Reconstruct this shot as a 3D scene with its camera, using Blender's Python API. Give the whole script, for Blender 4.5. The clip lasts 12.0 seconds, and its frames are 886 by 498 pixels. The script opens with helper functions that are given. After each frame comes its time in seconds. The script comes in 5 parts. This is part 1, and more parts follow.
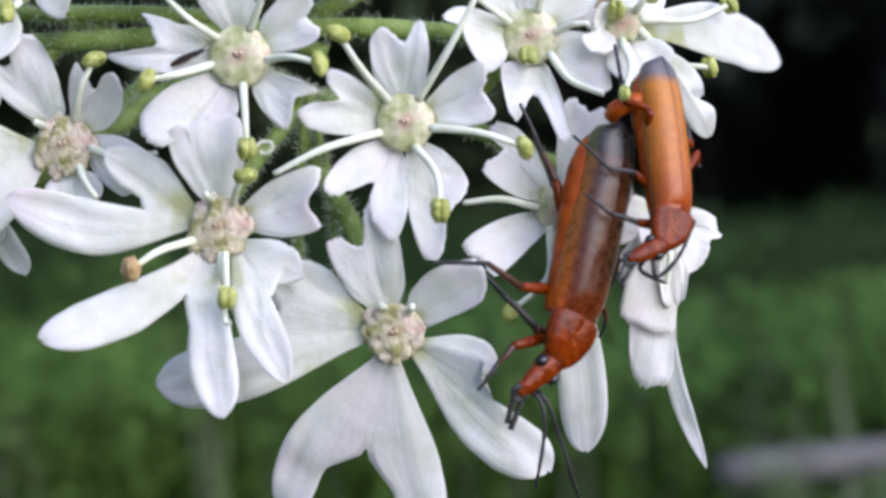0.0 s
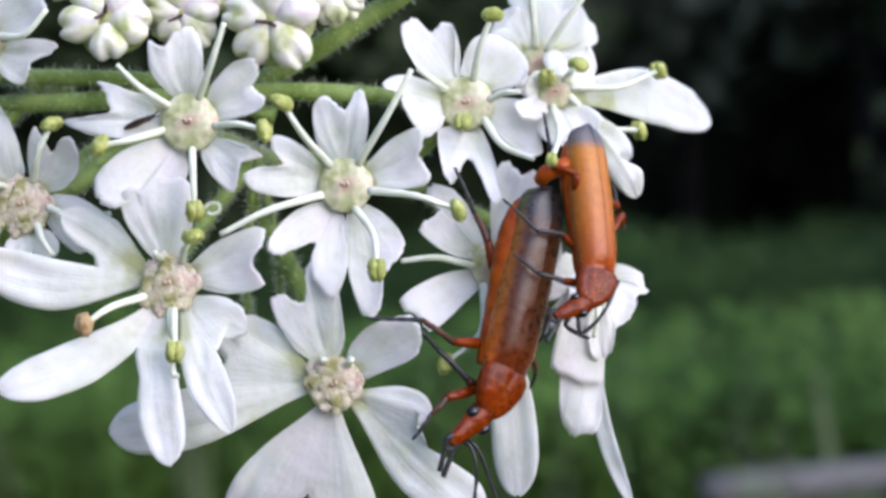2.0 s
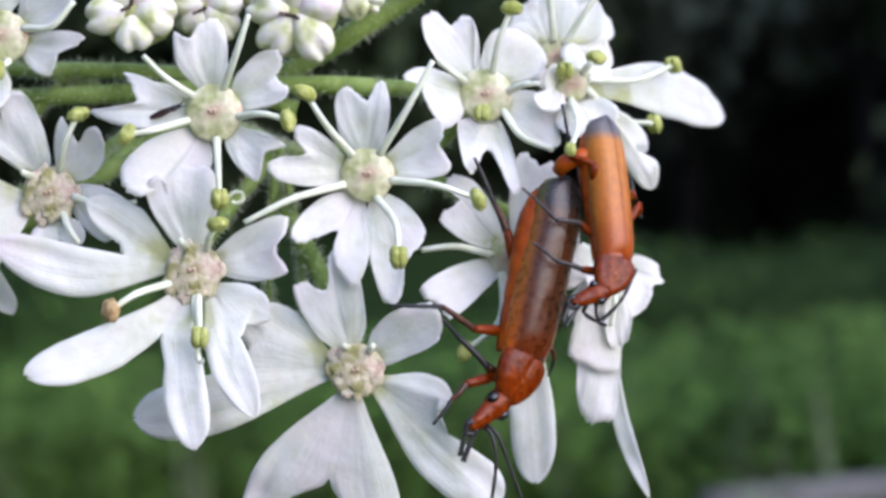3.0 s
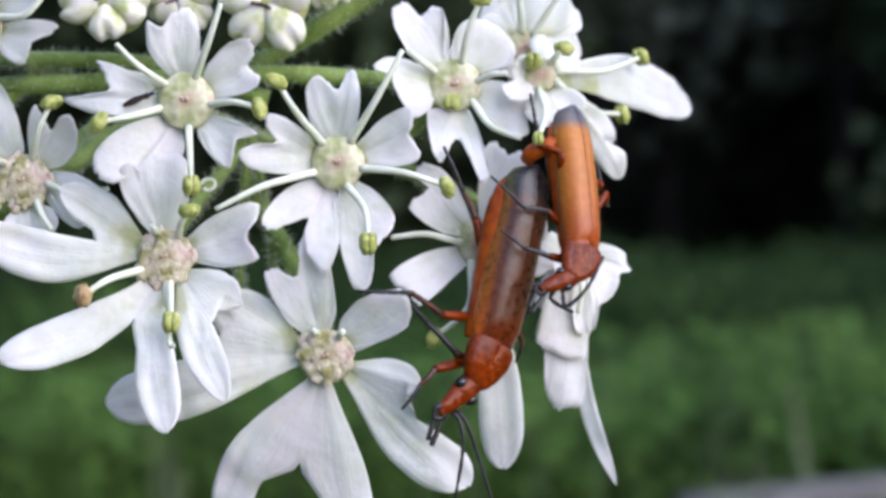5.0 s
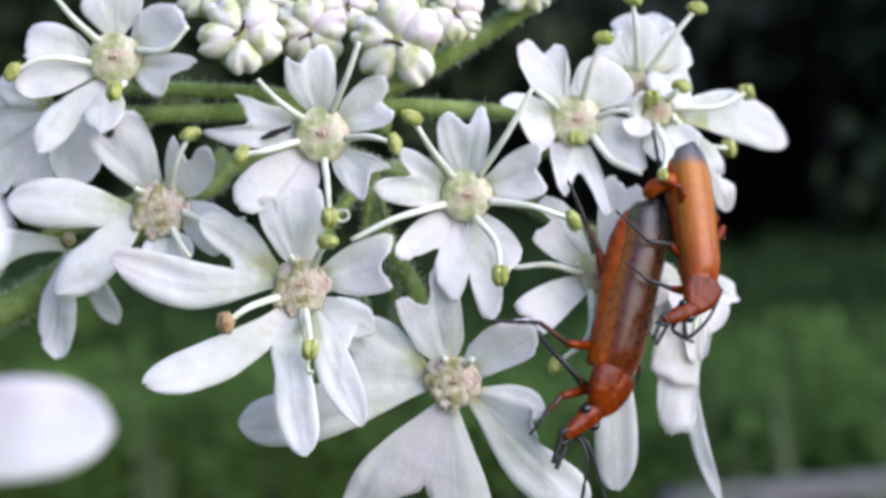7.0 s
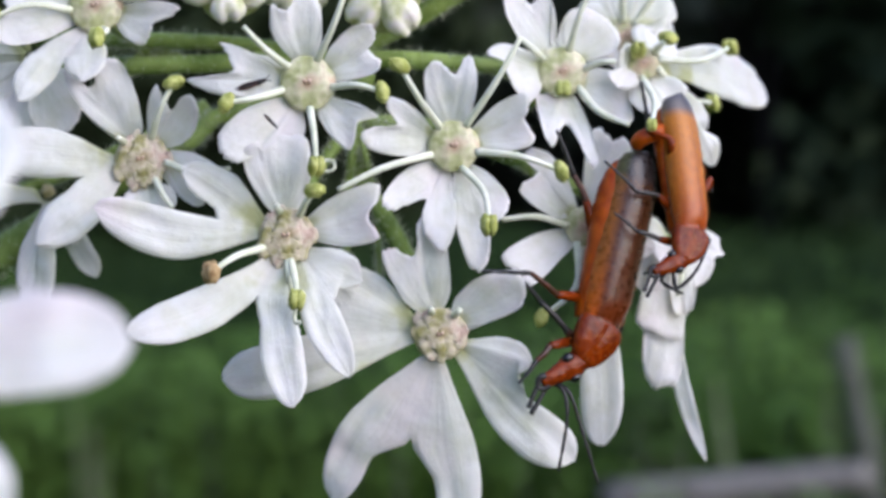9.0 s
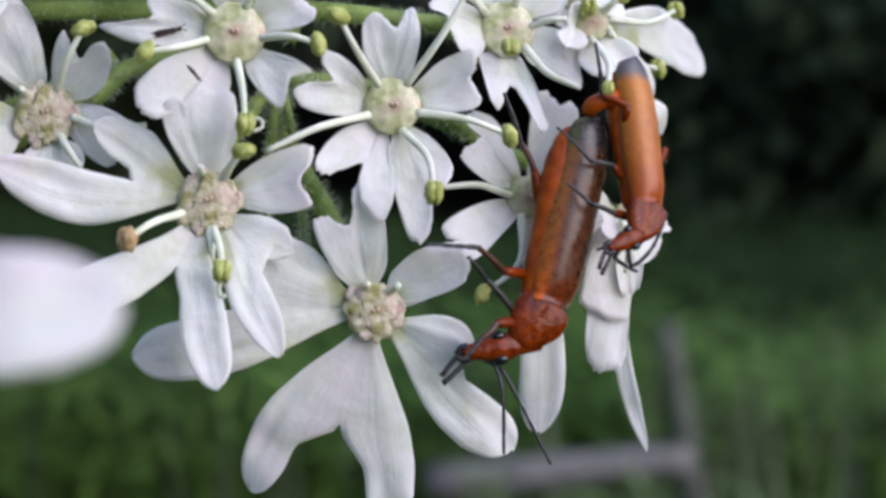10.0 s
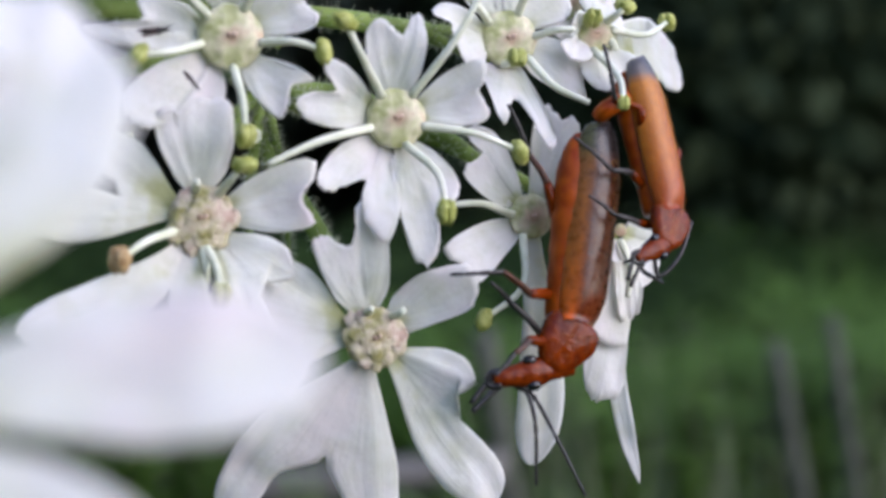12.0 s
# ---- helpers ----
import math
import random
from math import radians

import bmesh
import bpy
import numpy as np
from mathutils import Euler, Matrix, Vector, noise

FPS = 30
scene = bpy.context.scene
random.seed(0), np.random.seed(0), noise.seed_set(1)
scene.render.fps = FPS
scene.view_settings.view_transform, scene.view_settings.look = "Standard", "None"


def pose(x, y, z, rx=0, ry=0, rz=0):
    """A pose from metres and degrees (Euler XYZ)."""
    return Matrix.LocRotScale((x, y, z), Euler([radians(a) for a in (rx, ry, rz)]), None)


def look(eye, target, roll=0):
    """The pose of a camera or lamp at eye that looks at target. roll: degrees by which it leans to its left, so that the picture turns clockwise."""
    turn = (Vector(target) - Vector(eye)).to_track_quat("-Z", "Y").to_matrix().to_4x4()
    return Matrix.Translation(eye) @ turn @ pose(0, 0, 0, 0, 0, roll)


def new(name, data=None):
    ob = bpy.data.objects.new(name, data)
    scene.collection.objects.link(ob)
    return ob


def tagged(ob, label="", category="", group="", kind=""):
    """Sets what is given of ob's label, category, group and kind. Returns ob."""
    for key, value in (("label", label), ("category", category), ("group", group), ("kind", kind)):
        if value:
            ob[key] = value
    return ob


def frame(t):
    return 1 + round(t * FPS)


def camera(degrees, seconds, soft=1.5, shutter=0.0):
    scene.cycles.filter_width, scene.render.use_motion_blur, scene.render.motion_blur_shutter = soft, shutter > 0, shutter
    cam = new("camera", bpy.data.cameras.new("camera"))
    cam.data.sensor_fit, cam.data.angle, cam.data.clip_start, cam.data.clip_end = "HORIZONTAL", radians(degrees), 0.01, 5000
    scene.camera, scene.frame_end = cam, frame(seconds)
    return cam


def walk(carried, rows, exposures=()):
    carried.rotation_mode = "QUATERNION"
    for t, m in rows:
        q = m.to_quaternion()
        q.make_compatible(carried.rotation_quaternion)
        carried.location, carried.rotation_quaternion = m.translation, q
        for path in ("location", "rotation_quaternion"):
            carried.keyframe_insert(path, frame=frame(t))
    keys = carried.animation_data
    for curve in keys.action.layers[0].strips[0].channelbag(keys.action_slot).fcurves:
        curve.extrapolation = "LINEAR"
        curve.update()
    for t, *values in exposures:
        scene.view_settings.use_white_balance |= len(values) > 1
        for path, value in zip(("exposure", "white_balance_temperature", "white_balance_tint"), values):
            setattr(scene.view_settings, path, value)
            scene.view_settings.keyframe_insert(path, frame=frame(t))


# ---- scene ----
cam = camera(28.0, 12.0, soft=3.2)
cam.data.dof.use_dof = True
cam.data.dof.focus_distance = 0.0605
cam.data.dof.aperture_fstop = 80.0

# Eye and aim in metres, roll in degrees. The flower head hangs about a metre above the meadow.
PATH = [
    (0, (-0.000164, -0.057652, 0.999649), (-0.025294, 0.941917, 0.984499), -0.826),
    (0.5, (-0.00015, -0.057415, 0.999687), (-0.020632, 0.942252, 0.983995), -0.706),
    (1, (0.000537, -0.057382, 1.0004), (-0.018638, 0.942357, 0.987988), -0.637),
    (1.5, (0.000826, -0.0585, 1.00036), (-0.016115, 0.941335, 0.99385), -0.591),
    (2, (0.00156, -0.060911, 1.00095), (-0.015272, 0.938938, 0.996524), -0.587),
    (2.5, (0.0016, -0.062545, 1.00142), (-0.015335, 0.937311, 1.00221), -0.526),
    (3, (0.000875, -0.061917, 1.00006), (-0.015951, 0.937935, 1.00383), -0.492),
    (3.2, (0.000993, -0.061126, 1.00065), (-0.015392, 0.93871, 0.992882), -0.529),
    (4.8, (0.001536, -0.063125, 1.00039), (-0.002414, 0.936836, 1.00835), -0.313),
    (5, (0.001159, -0.062706, 0.99946), (-0.002758, 0.937268, 1.00549), -0.355),
    (5.5, (0, -0.062889, 1), (-0.000149, 0.937111, 1.00022), 0.000),
    (6, (-0.002072, -0.062428, 1.00008), (-0.001808, 0.937572, 1.00049), -0.138),
    (6.5, (-0.003191, -0.06344, 1.00069), (-0.00089, 0.936557, 1.00119), 0.012),
    (7, (-0.003993, -0.064991, 1.00081), (0.001444, 0.934992, 1.00296), 0.229),
    (7.2, (-0.004122, -0.065393, 1), (0.000158, 0.934518, 1.01264), -0.104),
    (8.8, (-0.004977, -0.066066, 0.99994), (0.032148, 0.933235, 1.00427), 0.132),
    (9, (-0.005619, -0.064347, 0.999248), (0.032719, 0.934917, 0.99798), 0.308),
    (9.5, (-0.009553, -0.060519, 0.999055), (0.054416, 0.937411, 0.992369), 0.812),
    (10, (-0.009008, -0.058725, 0.998772), (0.126219, 0.932041, 0.988984), 1.249),
    (10.5, (-0.011963, -0.056368, 0.998769), (0.156516, 0.929329, 0.99495), 1.300),
    (11, (-0.012992, -0.053051, 0.998486), (0.190392, 0.926025, 0.991741), 1.910),
    (11.5, (-0.012505, -0.055191, 0.999417), (0.217835, 0.917917, 0.997427), 1.970),
    (12, (-0.014306, -0.054051, 0.99912), (0.222037, 0.91761, 0.995037), 1.773),
]
walk(cam, [(t, look(eye, target, roll)) for t, eye, target, roll in PATH], exposures=[(0, 1.22, 6200, 22), (2.5, 1.26, 6200, 22), (7, 1.18, 6200, 22), (9, 1.09, 6310, 21), (10.5, 0.95, 6320, 22.5), (12, 1.01, 6310, 22.5)])

# ---- daylight: veiled sun, soft light from the open side of the clearing ----
world = bpy.data.worlds.new("overcast_sky")
scene.world = world
world.use_nodes = True
wt = world.node_tree
sky = wt.nodes.new("ShaderNodeTexSky")
sky.sky_type, sky.sun_disc = "NISHITA", False
sky.sun_elevation, sky.sun_rotation = radians(34), radians(132)
sky.dust_density, sky.air_density = 0.8, 1.0
wt.links.new(sky.outputs["Color"], wt.nodes["Background"].inputs["Color"])
wt.nodes["Background"].inputs["Strength"].default_value = 0.158

sun_data = bpy.data.lights.new("sun", "SUN")
sun_data.energy, sun_data.angle, sun_data.color = 0.95, radians(75), (1.0, 0.97, 0.93)
sun = new("sun", sun_data)
sun.matrix_world = look((0, 0, 0), (-0.6, 0.55, -0.55))


# ---- materials ----
def shader(name, rough=0.5, metal=0.0, spec=0.5):
    m = bpy.data.materials.new(name)
    m.use_nodes = True
    b = m.node_tree.nodes["Principled BSDF"]
    b.inputs["Roughness"].default_value, b.inputs["Metallic"].default_value = rough, metal
    b.inputs["Specular IOR Level"].default_value = spec
    return m, m.node_tree, b


def node(nt, kind, **inputs):
    n = nt.nodes.new(kind)
    for key, value in inputs.items():
        n.inputs[key.replace("_", " ")].default_value = value
    return n


def ramp(nt, fac, stops):
    r = nt.nodes.new("ShaderNodeValToRGB")
    for i, (p, c) in enumerate(stops):
        e = r.color_ramp.elements[i] if i < 2 else r.color_ramp.elements.new(p)
        e.position, e.color = p, (*c, 1)
    nt.links.new(fac, r.inputs["Fac"])
    return r.outputs["Color"]


def mixed(nt, fac, a, b, how="MIX"):
    m = nt.nodes.new("ShaderNodeMix")
    m.data_type, m.blend_type = "RGBA", how
    for slot, value in ((0, fac), (6, a), (7, b)):
        if hasattr(value, "links"):
            nt.links.new(value, m.inputs[slot])
        else:
            m.inputs[slot].default_value = value if slot == 0 else (*value, 1)
    return m.outputs[2]


def noisy(nt, scale, detail=3.0, where=None):
    n = node(nt, "ShaderNodeTexNoise", Scale=scale, Detail=detail)
    if where is None:
        where = nt.nodes.new("ShaderNodeTexCoord").outputs["Object"]
    nt.links.new(where, n.inputs["Vector"])
    return n.outputs["Fac"]


def stretched(nt, x, y, z=1.0):
    tc, mp = nt.nodes.new("ShaderNodeTexCoord"), nt.nodes.new("ShaderNodeMapping")
    mp.inputs["Scale"].default_value = (x, y, z)
    nt.links.new(tc.outputs["UV"], mp.inputs["Vector"])
    return mp.outputs["Vector"]


def uv_axis(nt, axis):
    tc, sep = nt.nodes.new("ShaderNodeTexCoord"), nt.nodes.new("ShaderNodeSeparateXYZ")
    nt.links.new(tc.outputs["UV"], sep.inputs[0])
    return sep.outputs[axis]


def bump(nt, b, height, strength, distance):
    n = node(nt, "ShaderNodeBump", Strength=strength, Distance=distance)
    nt.links.new(height, n.inputs["Height"])
    nt.links.new(n.outputs["Normal"], b.inputs["Normal"])
    return n.outputs["Normal"]


def petal_material():
    """Thin white petal: green-white claw, faint lilac flush towards the tip, fine lengthwise veins."""
    m, nt, b = shader("petal_white", 0.55, spec=0.35)
    drift = nt.nodes.new("ShaderNodeMath")  # the green of the claw runs unevenly into the blade
    drift.inputs[1].default_value = -0.5
    nt.links.new(noisy(nt, 560.0, 3.0), drift.inputs[0])
    reach = nt.nodes.new("ShaderNodeMath")
    nt.links.new(drift.outputs[0], reach.inputs[0])
    nt.links.new(uv_axis(nt, 0), reach.inputs[1])
    along = ramp(nt, reach.outputs[0], [(0.0, (0.62, 0.64, 0.36)), (0.14, (0.845, 0.857, 0.78)), (0.42, (0.892, 0.897, 0.866)), (1.0, (0.90, 0.884, 0.878))])
    blotch = ramp(nt, noisy(nt, 800.0, 4.0), [(0.32, (0.91, 0.915, 0.85)), (0.52, (1.0, 1.0, 1.0))])
    pink = ramp(nt, noisy(nt, 420.0, 2.0), [(0.52, (1.0, 1.0, 1.0)), (0.70, (0.982, 0.932, 0.95))])
    vein = noisy(nt, 1.0, 2.0, stretched(nt, 3.0, 17.0))
    lines = ramp(nt, vein, [(0.34, (0.945, 0.955, 0.925)), (0.50, (1.0, 1.0, 1.0))])
    colour = mixed(nt, 1.0, mixed(nt, 1.0, mixed(nt, 1.0, along, blotch, "MULTIPLY"), pink, "MULTIPLY"), lines, "MULTIPLY")
    nt.links.new(colour, b.inputs["Base Color"])
    dents = noisy(nt, 1500.0, 3.0)
    normal = bump(nt, b, mixed(nt, 0.75, vein, dents), 0.42, 0.00022)
    glow = nt.nodes.new("ShaderNodeBsdfTranslucent")
    nt.links.new(colour, glow.inputs["Color"])
    nt.links.new(normal, glow.inputs["Normal"])
    both = node(nt, "ShaderNodeMixShader", Fac=0.45)
    nt.links.new(b.outputs[0], both.inputs[1])
    nt.links.new(glow.outputs[0], both.inputs[2])
    nt.links.new(both.outputs[0], nt.nodes["Material Output"].inputs["Surface"])
    return m


def spotted(name, dark, light, scale, rough=0.5, depth=0.00008, spec=0.3):
    m, nt, b = shader(name, rough, spec=spec)
    n = noisy(nt, scale, 4.0)
    broad = noisy(nt, scale * 0.22, 2.0)
    c = ramp(nt, n, [(0.32, dark), (0.68, light)])
    c = mixed(nt, 1.0, c, ramp(nt, broad, [(0.3, (0.78, 0.78, 0.78)), (0.7, (1.1, 1.1, 1.1))]), "MULTIPLY")
    nt.links.new(c, b.inputs["Base Color"])
    bump(nt, b, n, 0.5, depth)
    return m


def bud_material():
    """Closed petals: cream flushed pink on the outer swell, green towards the base and in the folds."""
    m, nt, b = shader("bud_pink_white", 0.5, spec=0.3)
    c = ramp(nt, noisy(nt, 1100.0, 3.0), [(0.32, (0.42, 0.46, 0.18)), (0.44, (0.68, 0.68, 0.48)), (0.55, (0.80, 0.76, 0.71)), (0.72, (0.72, 0.57, 0.61))])
    tc, sep, span = nt.nodes.new("ShaderNodeTexCoord"), nt.nodes.new("ShaderNodeSeparateXYZ"), nt.nodes.new("ShaderNodeMapRange")
    nt.links.new(tc.outputs["Object"], sep.inputs[0])
    nt.links.new(sep.outputs["Y"], span.inputs["Value"])
    span.inputs["From Min"].default_value, span.inputs["From Max"].default_value = -0.0003, 0.0003
    c = mixed(nt, span.outputs["Result"], c, (0.30, 0.33, 0.09))
    nt.links.new(c, b.inputs["Base Color"])
    bump(nt, b, noisy(nt, 2600.0, 3.0), 0.4, 0.0001)
    return m


def elytron_material():
    """Brown wing case: orange shoulders and outer edge, black tip, fine pile."""
    m, nt, b = shader("elytron_brown", 0.33, spec=0.5)
    b.inputs["Sheen Tint"].default_value = (1.0, 0.86, 0.74, 1)
    b.inputs["Sheen Weight"].default_value, b.inputs["Sheen Roughness"].default_value = 0.08, 0.4
    along = ramp(nt, uv_axis(nt, 0), [(0.0, (0.150, 0.022, 0.002)), (0.14, (0.105, 0.020, 0.002)), (0.36, (0.072, 0.018, 0.003)), (0.76, (0.056, 0.017, 0.005)), (0.85, (0.016, 0.013, 0.013)), (1.0, (0.009, 0.009, 0.011))])
    edge = ramp(nt, uv_axis(nt, 1), [(0.46, (1.0, 1.0, 1.0)), (0.64, (3.9, 4.6, 0.9))])
    grain = noisy(nt, 3800.0, 3.0)
    rib = noisy(nt, 1.0, 2.0, stretched(nt, 1.5, 13.0))
    c = mixed(nt, 1.0, along, edge, "MULTIPLY")
    c = mixed(nt, 1.0, c, ramp(nt, rib, [(0.3, (0.93, 0.93, 0.93)), (0.7, (1.06, 1.06, 1.06))]), "MULTIPLY")
    c = mixed(nt, 1.0, c, ramp(nt, grain, [(0.34, (0.72, 0.70, 0.68)), (0.66, (1.25, 1.22, 1.2))]), "MULTIPLY")
    nt.links.new(c, b.inputs["Base Color"])
    nt.links.new(ramp(nt, grain, [(0.3, (0.22, 0.22, 0.22)), (0.7, (0.38, 0.38, 0.38))]), b.inputs["Roughness"])
    bump(nt, b, grain, 0.25, 0.00005)
    return m


def pale_elytron_material():
    m, nt, b = shader("elytron_orange", 0.30, spec=0.42)
    b.inputs["Sheen Weight"].default_value, b.inputs["Sheen Roughness"].default_value = 0.12, 0.4
    along = ramp(nt, uv_axis(nt, 0), [(0.0, (0.30, 0.042, 0.001)), (0.30, (0.40, 0.110, 0.003)), (0.80, (0.43, 0.150, 0.008)), (0.87, (0.115, 0.10, 0.095)), (1.0, (0.085, 0.085, 0.095))])
    grain = noisy(nt, 3800.0, 3.0)
    rib = noisy(nt, 1.0, 2.0, stretched(nt, 1.5, 11.0))
    c = mixed(nt, 1.0, along, ramp(nt, rib, [(0.3, (0.94, 0.94, 0.94)), (0.7, (1.06, 1.06, 1.06))]), "MULTIPLY")
    c = mixed(nt, 1.0, c, ramp(nt, grain, [(0.34, (0.90, 0.88, 0.86)), (0.66, (1.1, 1.1, 1.1))]), "MULTIPLY")
    nt.links.new(c, b.inputs["Base Color"])
    bump(nt, b, grain, 0.25, 0.00005)
    return m


PETAL = petal_material()
def disc_material(name, stops, heart, scale, depth):
    """A moist nectar cushion: mottled at two scales, stained in the middle where the styles stand."""
    m, nt, b = shader(name, 0.42, spec=0.35)
    fine = noisy(nt, scale, 4.0)
    c = ramp(nt, noisy(nt, scale * 0.42, 3.0), stops)
    tc, gap, span = nt.nodes.new("ShaderNodeTexCoord"), nt.nodes.new("ShaderNodeVectorMath"), nt.nodes.new("ShaderNodeMapRange")
    gap.operation = "LENGTH"
    nt.links.new(tc.outputs["Object"], gap.inputs[0])
    nt.links.new(gap.outputs["Value"], span.inputs["Value"])
    for slot, value in (("From Min", 0.00028), ("From Max", 0.00062), ("To Min", 0.75), ("To Max", 0.0)):
        span.inputs[slot].default_value = value
    stain = mixed(nt, 1.0, span.outputs["Result"], ramp(nt, noisy(nt, scale * 0.5, 2.0), [(0.40, (0, 0, 0)), (0.58, (1, 1, 1))]), "MULTIPLY")
    c = mixed(nt, stain, c, heart)
    c = mixed(nt, 1.0, c, ramp(nt, fine, [(0.34, (0.80, 0.78, 0.74)), (0.66, (1.08, 1.08, 1.06))]), "MULTIPLY")
    nt.links.new(c, b.inputs["Base Color"])
    bump(nt, b, fine, 0.5, depth)
    return m


DISC = {"green": disc_material("disc_green", [(0.34, (0.34, 0.37, 0.15)), (0.48, (0.53, 0.54, 0.33)), (0.60, (0.64, 0.61, 0.45)), (0.70, (0.54, 0.41, 0.29))], (0.44, 0.28, 0.20), 3600.0, 0.00005),
        "brown": disc_material("disc_brown", [(0.36, (0.33, 0.31, 0.12)), (0.46, (0.54, 0.49, 0.35)), (0.56, (0.62, 0.54, 0.44)), (0.66, (0.48, 0.35, 0.29))], (0.30, 0.27, 0.07), 4200.0, 0.00008)}
STYLE = spotted("style_pink", (0.40, 0.27, 0.20), (0.66, 0.52, 0.42), 3000.0)
STYLE_DARK = spotted("style_brown", (0.05, 0.03, 0.03), (0.13, 0.08, 0.06), 3000.0)
FILAMENT = spotted("filament_white", (0.66, 0.70, 0.52), (0.80, 0.82, 0.70), 1500.0, 0.5)
ANTHER = spotted("anther_green", (0.26, 0.30, 0.05), (0.54, 0.56, 0.20), 3600.0, 0.5)
ANTHER_DRY = spotted("anther_tan", (0.26, 0.15, 0.06), (0.54, 0.39, 0.20), 4000.0, 0.6)
BUD = bud_material()
BUD_GREEN = spotted("bud_green", (0.26, 0.30, 0.10), (0.48, 0.50, 0.24), 1400.0, 0.5)
STALK = spotted("stalk_green", (0.15, 0.23, 0.045), (0.32, 0.43, 0.12), 900.0, 0.5, 0.0001)
HAIR = spotted("stalk_hair", (0.45, 0.52, 0.36), (0.66, 0.70, 0.56), 3000.0, 0.5)
ELYTRON = elytron_material()
ELYTRON_PALE = pale_elytron_material()
ORANGE = spotted("cuticle_orange", (0.10, 0.0100, 0.0004), (0.225, 0.034, 0.0008), 3600.0, 0.22, 0.0001, 0.24)
BELLY = spotted("belly_orange", (0.26, 0.030, 0.0005), (0.44, 0.085, 0.0015), 2600.0, 0.36, 0.00005, 0.25)
BLACK = spotted("cuticle_black", (0.008, 0.008, 0.009), (0.030, 0.028, 0.028), 4200.0, 0.4, 0.00004, 0.5)
EYE = spotted("eye_black", (0.004, 0.004, 0.005), (0.010, 0.010, 0.012), 9000.0, 0.2, 0.00002, 0.6)
GOLDEN = spotted("golden_hair", (0.34, 0.15, 0.03), (0.54, 0.30, 0.09), 4000.0, 0.4)
DUSKY = spotted("limb_dusky", (0.03, 0.012, 0.006), (0.10, 0.026, 0.008), 4200.0, 0.4, 0.00004, 0.5)


# ---- builders ----
def spot(x, y, z):
    """World place from millimetres about the flower head's middle."""
    return Vector((x * 0.001, y * 0.001, 1.0 + z * 0.001))


def mesh_of(bm, name, *mats):
    me = bpy.data.meshes.new(name)
    bm.normal_update()
    bm.to_mesh(me)
    bm.free()
    for p in me.polygons:
        p.use_smooth = True
    for m in mats:
        me.materials.append(m)
    return me


def part(name, bm, material, parent, label="", where=(0, 0, 0)):
    mats = material if isinstance(material, (list, tuple)) else [material]
    ob = new(name, mesh_of(bm, name, *mats))
    ob.parent = parent
    ob.location = where
    return tagged(ob, label)


def thing(name, where, label, category, group="", kind=""):
    ob = new(name)
    ob.empty_display_size = 0.001
    ob.location = where
    return tagged(ob, label, category, group, kind)


def ball(bm, centre, radii, turn=None, seg=14, rings=9, rough=0.0, mat=0):
    turn = turn or Matrix.Identity(3)
    made = bmesh.ops.create_uvsphere(bm, u_segments=seg, v_segments=rings, radius=1.0)["verts"]
    for v in made:
        d = v.co.copy()
        k = 1.0 + rough * noise.noise(d * 2.3 + Vector(centre) * 3000)
        v.co = Vector(centre) + turn @ Vector((d.x * radii[0] * k, d.y * radii[1] * k, d.z * radii[2] * k))
    for f in {f for v in made for f in v.link_faces}:
        f.material_index = mat


def glide(points, steps):
    """A smooth line through the points."""
    p = [Vector(q) for q in points]
    if len(p) == 2:
        return [p[0].lerp(p[1], i / steps) for i in range(steps + 1)]
    p = [2 * p[0] - p[1]] + p + [2 * p[-1] - p[-2]]
    out = []
    for i in range(1, len(p) - 2):
        for k in range(steps):
            t = k / steps
            a, b, c, d = p[i - 1], p[i], p[i + 1], p[i + 2]
            out.append(0.5 * (2 * b + (c - a) * t + (2 * a - 5 * b + 4 * c - d) * t * t + (3 * b - a - 3 * c + d) * t ** 3))
    return out + [p[-2]]


def tube(bm, line, radius, seg=8, mat=0):
    """A closed tube along a line; radius(u) gives its half thickness."""
    rings = []
    n = len(line)
    side = None
    for i, q in enumerate(line):
        ahead = (line[min(i + 1, n - 1)] - line[max(i - 1, 0)]).normalized()
        if side is None:
            side = ahead.orthogonal().normalized()
        side = (side - ahead * side.dot(ahead)).normalized()
        up = ahead.cross(side)
        r = radius(i / (n - 1))
        rings.append([bm.verts.new(q + (side * math.cos(a) + up * math.sin(a)) * r) for a in (2 * math.pi * k / seg for k in range(seg))])
    for a, b in zip(rings, rings[1:]):
        for k in range(seg):
            bm.faces.new((a[k], a[(k + 1) % seg], b[(k + 1) % seg], b[k])).material_index = mat
    bm.faces.new(rings[0][::-1]).material_index = mat
    bm.faces.new(rings[-1]).material_index = mat


def ease(a, b, x):
    t = min(max((x - a) / (b - a), 0.0), 1.0)
    return t * t * (3 - 2 * t)


